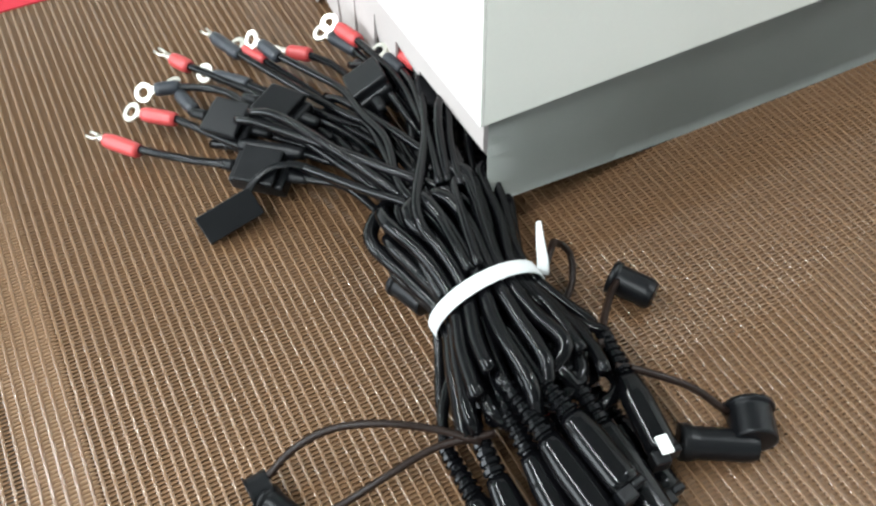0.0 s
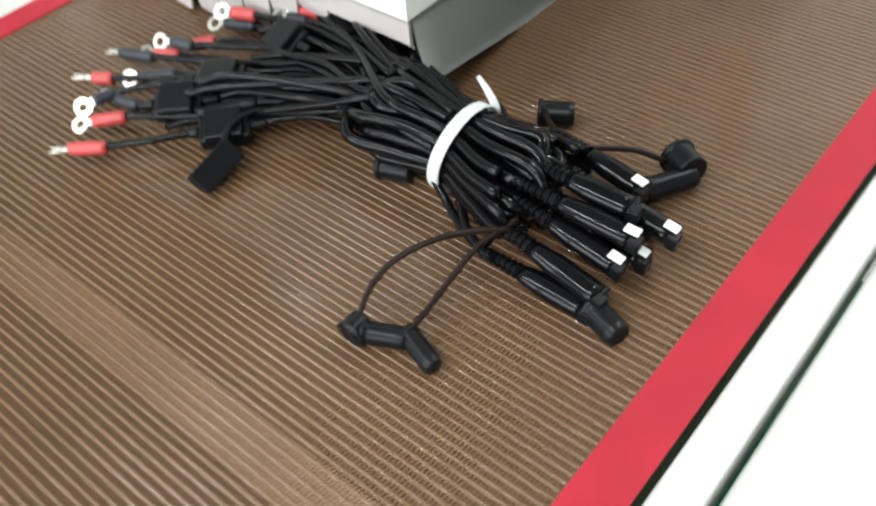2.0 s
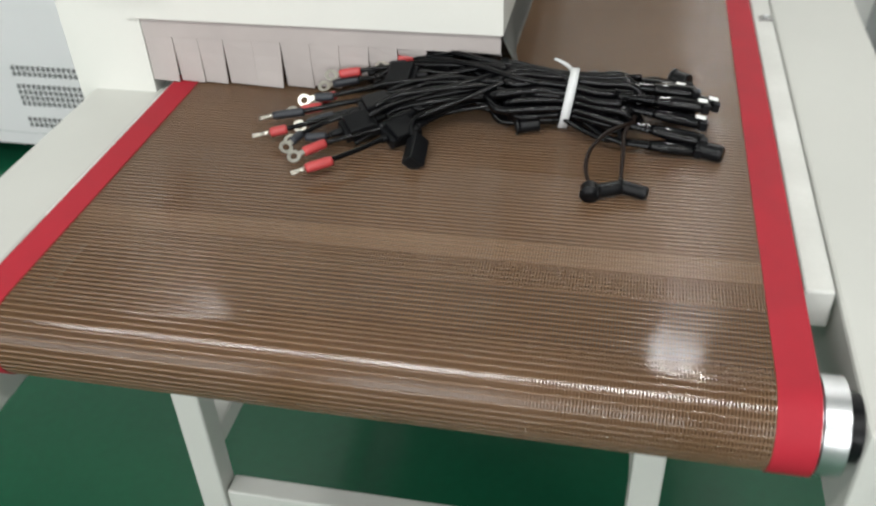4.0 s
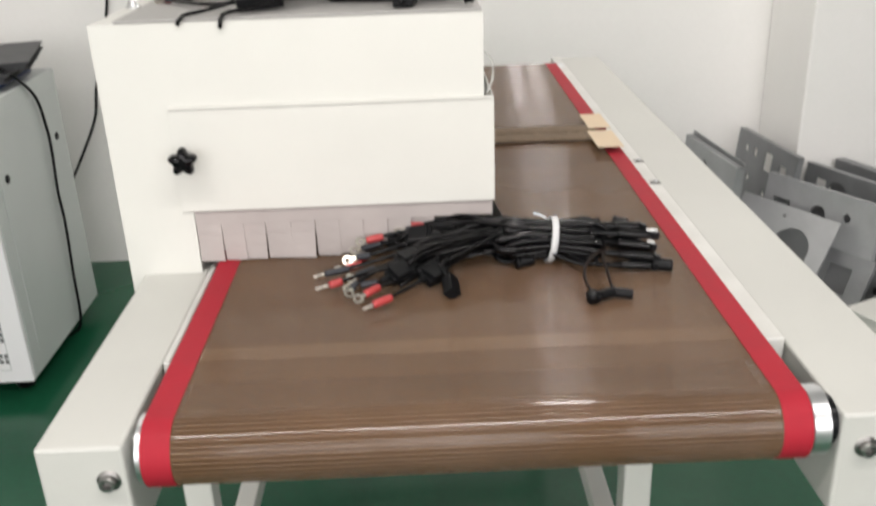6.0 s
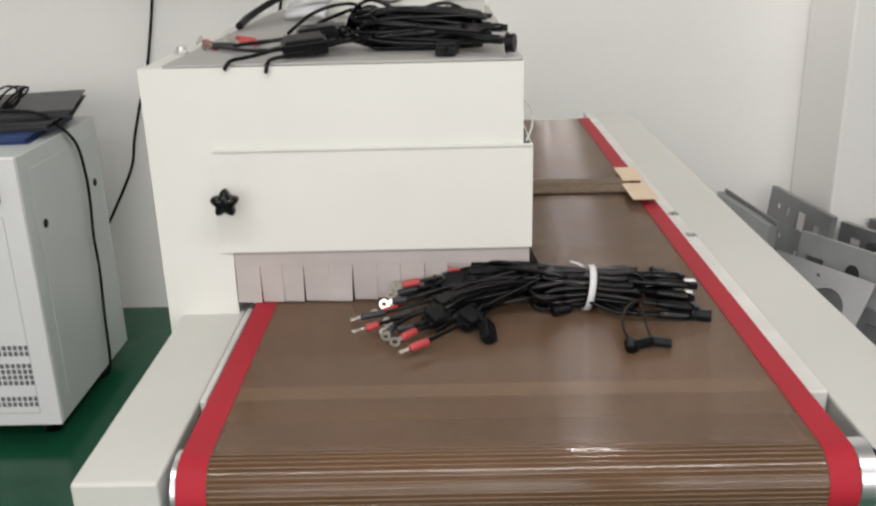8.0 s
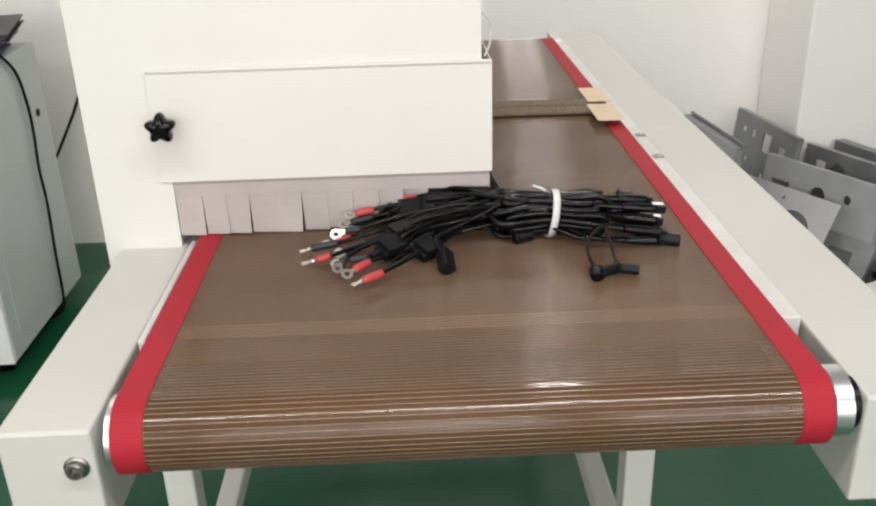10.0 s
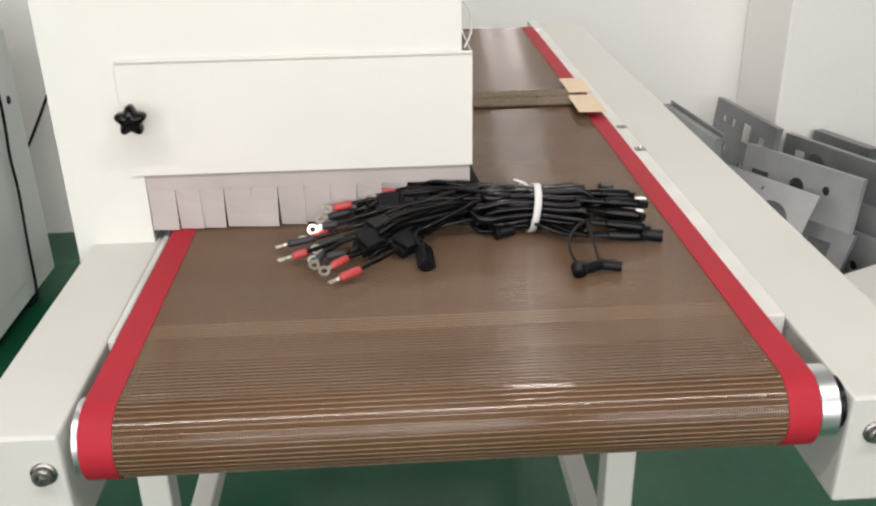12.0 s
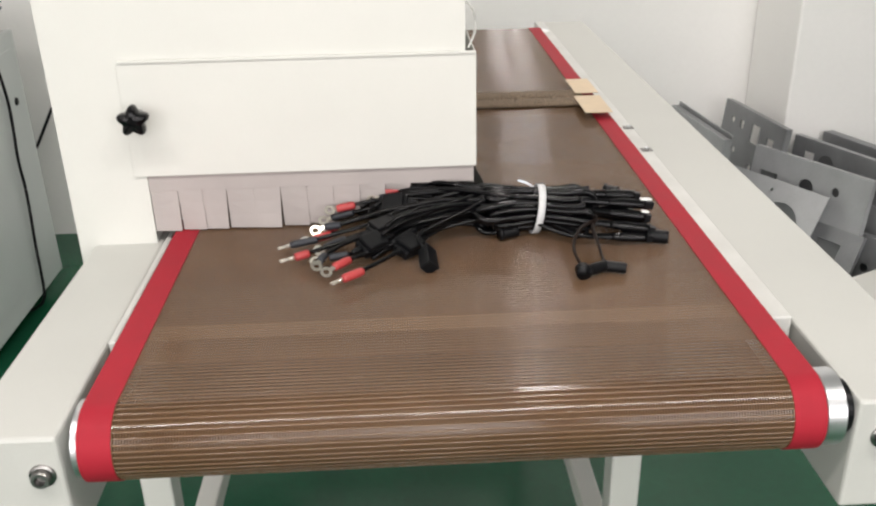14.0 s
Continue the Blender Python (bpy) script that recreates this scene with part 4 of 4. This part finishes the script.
for a, b in (((-0.04, 0.45, 0.022), (0.018, 0.455, 0.020)), ((-0.04, 0.43, 0.012), (0.014, 0.425, 0.010)), ((-0.05, 0.40, 0.020), (0.010, 0.385, 0.014))):
    plug(top, *on_hood(a, b), 0.0068, a[1] > 0.44)
rpart("tether", wire(on_hood((-0.06, 0.40, 0.022), (-0.02, 0.385, 0.020), (0.02, 0.37, 0.014)), 0.0016), MATT_BLACK, top, "", True)
round_cap(top, *on_hood((0.018, 0.368, 0.0125), (0.026, 0.365, 0.0125)), 0.0115)

# ---- other things on the hood ----
hose = thing("cable_pair", "two thick black cables leaning over the hood", "cable", at=(-0.33, 0.9, HZ1 + 0.0034))
for dy in (0.0, 0.012):
    rpart("cable", wire([(-0.345, 0.70 + dy, TZ + 0.006), (-0.335, 0.745 + dy, TZ + 0.018), (-0.305, 0.81 + dy, TZ + 0.036), (-0.258, 0.885 + dy, TZ + 0.049)], 0.0052), BLACK, hose, "", True)
glove = thing("cloth_glove", "crumpled white work glove on the hood top", "glove", at=(-0.27, 0.86, TZ))
for pts in ([(-0.30, 0.86, 0.010), (-0.27, 0.87, 0.016), (-0.235, 0.87, 0.022)], [(-0.30, 0.845, 0.008), (-0.265, 0.84, 0.012), (-0.235, 0.835, 0.010)], [(-0.30, 0.88, 0.014), (-0.275, 0.89, 0.026), (-0.24, 0.885, 0.034)], [(-0.295, 0.87, 0.02), (-0.26, 0.865, 0.030), (-0.23, 0.86, 0.032)]):
    rpart("finger", tube([Vector(p) + Vector((0, 0, TZ)) for p in pts], 0.0085, 10, 0.004, flat=0.8), WHITE_TIE, glove, "", True)
wing = thing("wing_screw", "steel screw with washer on the hood", "screw", at=(-0.366, 0.47, HZ1))
part("screw_head", lathe([(0.009, 0.0002), (0.009, 0.002), (0.0055, 0.0022), (0.0055, 0.007), (0.004, 0.0085)], 18), STEEL, wing, "", True)

# ---- left cabinet ----
cab = thing("equipment_cabinet", "grey steel cabinet with white front and vents", "cabinet", at=(-1.40, 1.62, 0.0))
KX0, KX1, KY0, KY1 = -1.80, -1.035, 1.385, 1.875
rpart("body", boxes((KX0, KX1, KY0, KY1, 0.05, 0.742), bevel=0.004), CABINET, cab)
front = rpart("front_panel", boxes((KX0, KX1, KY0 - 0.016, KY0 - 0.0015, 0.05, 0.742), bevel=0.003), CABINET_FRONT, cab, "white front panel")
for fx in (KX0 + 0.06, KX1 - 0.06):
    for fy in (KY0 + 0.06, KY1 - 0.06):
        g = lathe([(0.022, 0.0), (0.022, 0.03), (0.012, 0.032), (0.012, 0.0505)], 16)
        g.transform(Matrix.Translation((fx, fy, 0)))
        rpart("foot", g, MATT_BLACK, cab, "", True)
yv = KY0 - 0.0168
# slots are thin boxes; the shade inside them is their grey
for z0, rows_n in ((0.245, 2), (0.165, 4), (0.105, 2)):
    cells = []
    for r in range(rows_n):
        for c in range(16):
            cells.append((-1.30 + c * 0.0137, -1.30 + c * 0.0137 + 0.0095, yv, yv + 0.0008, z0 + r * 0.0155, z0 + r * 0.0155 + 0.0115))
    rpart("vent_grid", boxes(*cells), VENT, cab, "grid of vent slots in shade grey")
rpart("door_groove", boxes((-1.086, -1.084, yv, yv + 0.0006, 0.085, 0.60), (-1.70, -1.086, yv, yv + 0.0006, 0.598, 0.60), (-1.70, -1.086, yv, yv + 0.0006, 0.085, 0.087)), CABINET, cab, "door outline")
rpart("switch", boxes((-1.135, -1.082, yv - 0.010, yv + 0.0005, 0.635, 0.70), bevel=0.003), MATT_BLACK, cab, "black switch block")
for ly, lz in ((1.465, 0.556), (1.801, 0.569)):
    g = lathe([(0.011, 0.0), (0.011, 0.005), (0.008, 0.007), (0.003, 0.007)], 14)
    g.transform(Matrix.Translation((KX1, ly, lz)) @ Matrix.Rotation(radians(90), 4, "Y"))
    rpart("lock", g, MATT_BLACK, cab, "round black lock", True)
# holes are thin squares, shade given by the dark folder colour
rpart("side_vent", boxes(*[(KX1, KX1 + 0.0008, 1.557 + 0.0115 * c - 0.003, 1.557 + 0.0115 * c + 0.003, 0.357 + 0.0115 * r - 0.003, 0.357 + 0.0115 * r + 0.003) for r in range(-5, 6) for c in range(-4, 5) if (c * 1.25) ** 2 + r * r < 30]), CARD_HOLE_SHADE, cab, "round patch of dark squares as shaded vent holes")
rpart("side_door", boxes((KX1, KX1 + 0.003, 1.43, 1.84, 0.11, 0.70), bevel=0.001), CABINET, cab, "grey side panel")
# loose things on the cabinet
folder = thing("folder_stack", "stack of dark folders on the cabinet", "folders", at=(-1.25, 1.65, 0.742))
for k in range(3):
    m = Matrix.Translation((-1.27 + 0.02 * k, 1.66 + 0.04 * k, 0.7425 + 0.0205 * k)) @ Matrix.Rotation(radians(3 + 6 * k), 4, "Z")
    rpart("folder", boxes((-0.22, 0.20, -0.16, 0.17, 0, 0.004), (-0.215, 0.19, -0.155, 0.165, 0.0042, 0.0152), (-0.22, 0.20, -0.16, 0.17, 0.0154, 0.0194), bevel=0.0015, m=m), BLUE if k == 0 else CARD_HOLE_SHADE, folder, "blue folder" if k == 0 else "")
lap = thing("cable_coil", "small coil of thin black cable", "cable", at=(-1.2, 1.68, 0.79))
for k in range(4):
    rpart("loop", tube([(-1.175 + 0.034 * math.cos(a) + 0.008 * k, 1.68 + 0.02 * math.sin(a), 0.829 + 0.026 * math.sin(a + 0.6 * k)) for a in [2 * math.pi * j / 14 for j in range(15)]], 0.003, 6), MATT_BLACK, lap, "", True)
hang = thing("power_cable", "black power cable hanging down the cabinet side", "cable", at=(-1.03, 1.7, 0.4))
rpart("cable", wire([(-1.16, 1.60, 0.807), (-1.08, 1.61, 0.802), (-1.035, 1.63, 0.766), (-1.024, 1.70, 0.70), (-1.022, 1.725, 0.61), (-1.023, 1.728, 0.536), (-1.022, 1.712, 0.44), (-1.022, 1.716, 0.344), (-1.022, 1.70, 0.2), (-1.024, 1.69, 0.06), (-1.05, 1.69, 0.020), (-1.10, 1.69, 0.006), (-1.2, 1.70, 0.005)], 0.0042), MATT_BLACK, hang, "", True)
for pts, nm in (([(-0.915, 2.235, 1.16), (-0.925, 2.2, 1.11), (-0.945, 2.236, 1.02), (-0.985, 2.236, 0.825), (-1.02, 2.236, 0.72), (-1.056, 2.236, 0.60), (-1.08, 2.236, 0.50), (-1.16, 2.236, 0.35), (-1.25, 2.235, 0.2)], "thin black cable down the white wall"), ([(-0.505, 2.2, 1.18), (-0.525, 2.2, 1.098), (-0.555, 2.236, 0.98), (-0.60, 2.236, 0.80)], "thin black cable down the white wall")):
    w = thing("wall_cable", nm, "cable", at=(pts[0][0], 2.24, 0.9))
    rpart("cable", wire(pts, 0.0045), MATT_BLACK, w, "", True)
dark = thing("wall_screen", "black panel above the wall ledge", "panel", at=(-0.8, 2.2, 1.2))
rpart("panel", boxes((-1.117, -0.50, 2.195, 2.235, 1.106, 1.55), bevel=0.004), MATT_BLACK, dark)

# ---- sheet-metal parts by the pillar ----
def sheet(label, top, w, yaw, lean, holes=(), thick=0.004, flange=0.0, mat=None):
    """A steel plate that stands on the floor and leans back; top: its upper first corner; holes: (u, depth below the top, half width, half height, round), cut through."""
    h = top[2] / math.cos(radians(lean))
    turn = Matrix.Rotation(radians(yaw), 4, "Z") @ Matrix.Rotation(radians(-lean), 4, "X")
    p = Vector(top) - turn @ Vector((0, 0, h))
    p.z = 0.0
    holes = [(u, h - v, a, b, o) for u, v, a, b, o in holes]
    ob = thing("sheet_metal_part", label, "metal part", "steel parts by the pillar", at=p)
    us = sorted({0.0, w, *[min(max(q, 0.001), w - 0.001) for u, v, a, b, o in holes for q in (u - a, u + a)]})
    vs = sorted({0.0, h, *[min(max(q, 0.001), h - 0.001) for u, v, a, b, o in holes for q in (v - b, v + b)]})
    bm = bmesh.new()
    grid = {(i, j): bm.verts.new((u, 0, v)) for i, u in enumerate(us) for j, v in enumerate(vs)}
    for i in range(len(us) - 1):
        for j in range(len(vs) - 1):
            cu, cv = (us[i] + us[i + 1]) / 2, (vs[j] + vs[j + 1]) / 2
            hole = next((q for q in holes if abs(cu - q[0]) < q[2] and abs(cv - q[1]) < q[3]), None)
            if hole is None:
                bm.faces.new((grid[i, j], grid[i + 1, j], grid[i + 1, j + 1], grid[i, j + 1]))
            elif hole[4] and abs(us[i] - (hole[0] - hole[2])) < 1e-6 and abs(vs[j] - (hole[1] - hole[3])) < 1e-6:
                n = 24
                rim = [bm.verts.new((hole[0] + hole[2] * math.cos(2 * math.pi * k / n), 0, hole[1] + hole[3] * math.sin(2 * math.pi * k / n))) for k in range(n)]
                corner = [bm.verts.new((hole[0] + sx * hole[2], 0, hole[1] + sz * hole[3])) for sx, sz in ((1, 1), (-1, 1), (-1, -1), (1, -1))]
                for c in range(4):
                    for k in range(6 * c, 6 * c + 6):
                        bm.faces.new((corner[c], rim[(k + 1) % n], rim[k]))
    bmesh.ops.remove_doubles(bm, verts=bm.verts[:], dist=1e-5)
    back = bmesh.ops.extrude_face_region(bm, geom=bm.faces[:])
    bmesh.ops.translate(bm, vec=(0, thick, 0), verts=[g for g in back["geom"] if isinstance(g, bmesh.types.BMVert)])
    bmesh.ops.recalc_face_normals(bm, faces=bm.faces[:])
    if flange:
        for x0, x1, z0, z1 in ((0, w, h - thick, h), (w - thick, w, 0, h - thick), (0, thick, 0, h - thick)):
            part("flange", boxes((x0, x1, thick + 0.0002, thick + flange, z0, z1), bevel=0.0006, m=turn), mat or SHEET, ob)
    bm.transform(turn)
    part("plate", bm, mat or SHEET, ob)
    return ob


sheet("thin grey steel channel leaning at the white wall", (0.800, 2.09, 0.42), 0.36, -84, 4, ((0.16, 0.05, 0.012, 0.01, False), (0.24, 0.07, 0.014, 0.012, False)), flange=0.018)
sheet("thin grey steel channel leaning at the white wall", (0.826, 2.10, 0.428), 0.36, -84, 4, thick=0.003)
sheet("grey steel plate with square and round holes", (0.990, 2.145, 0.42), 0.345, -82, 6, ((0.06, 0.05, 0.010, 0.010, True), (0.115, 0.05, 0.010, 0.012, False), (0.195, 0.06, 0.022, 0.028, False), (0.28, 0.06, 0.018, 0.012, False), (0.04, 0.13, 0.008, 0.008, True), (0.095, 0.135, 0.009, 0.010, True), (0.2, 0.16, 0.010, 0.010, True)), flange=0.016)
sheet("small dark steel bracket leaning on the pillar", (1.196, 1.905, 0.38), 0.20, -69, 3, flange=0.03)
sheet("dark grey steel panel with a round hole", (1.105, 1.885, 0.38), 0.46, -66.5, 6, ((0.06, 0.05, 0.018, 0.014, False), (0.12, 0.06, 0.030, 0.030, True), (0.22, 0.08, 0.014, 0.014, True), (0.36, 0.05, 0.022, 0.028, False)), flange=0.02)
sheet("light grey steel panel with cut-outs", (0.985, 1.865, 0.36), 0.372, -61, 8, ((0.06, 0.085, 0.030, 0.022, False), (0.185, 0.075, 0.024, 0.026, True), (0.275, 0.06, 0.012, 0.013, True)), flange=0.014, mat=SHEET_LIGHT)
sheet("light steel plate with a large round cut-out", (0.922, 1.875, 0.30), 0.327, -60.6, 30, ((0.215, 0.115, 0.062, 0.062, True), (0.04, 0.08, 0.012, 0.012, False), (0.16, 0.03, 0.005, 0.005, True)), thick=0.003, mat=SHEET_LIGHT)
sheet("steel frame with square cut-outs", (1.065, 1.640, 0.22), 0.16, -58, 26, ((0.075, 0.075, 0.034, 0.036, False),), flange=0.012)
sheet("bent steel panel with a small round hole", (1.150, 1.590, 0.21), 0.30, -62, 10, ((0.07, 0.085, 0.012, 0.012, True), (0.17, 0.09, 0.012, 0.012, True)), flange=0.02)
sheet("dark steel panel with a square hole", (1.205, 1.60, 0.27), 0.36, -64, 8, ((0.16, 0.05, 0.018, 0.018, False),), flange=0.02)

carton = thing("storage_box", "plain cream box standing on the green floor", "box", at=(0.985, 1.30, 0.0))
carton.rotation_euler = (0, 0, radians(-65))
part("body", boxes((0.0, 0.40, 0.0, 0.30, 0.0, 0.19), bevel=0.003), PAINT, carton)
part("lid", boxes((-0.004, 0.404, -0.004, 0.304, 0.1905, 0.20), bevel=0.002), PAINT, carton)
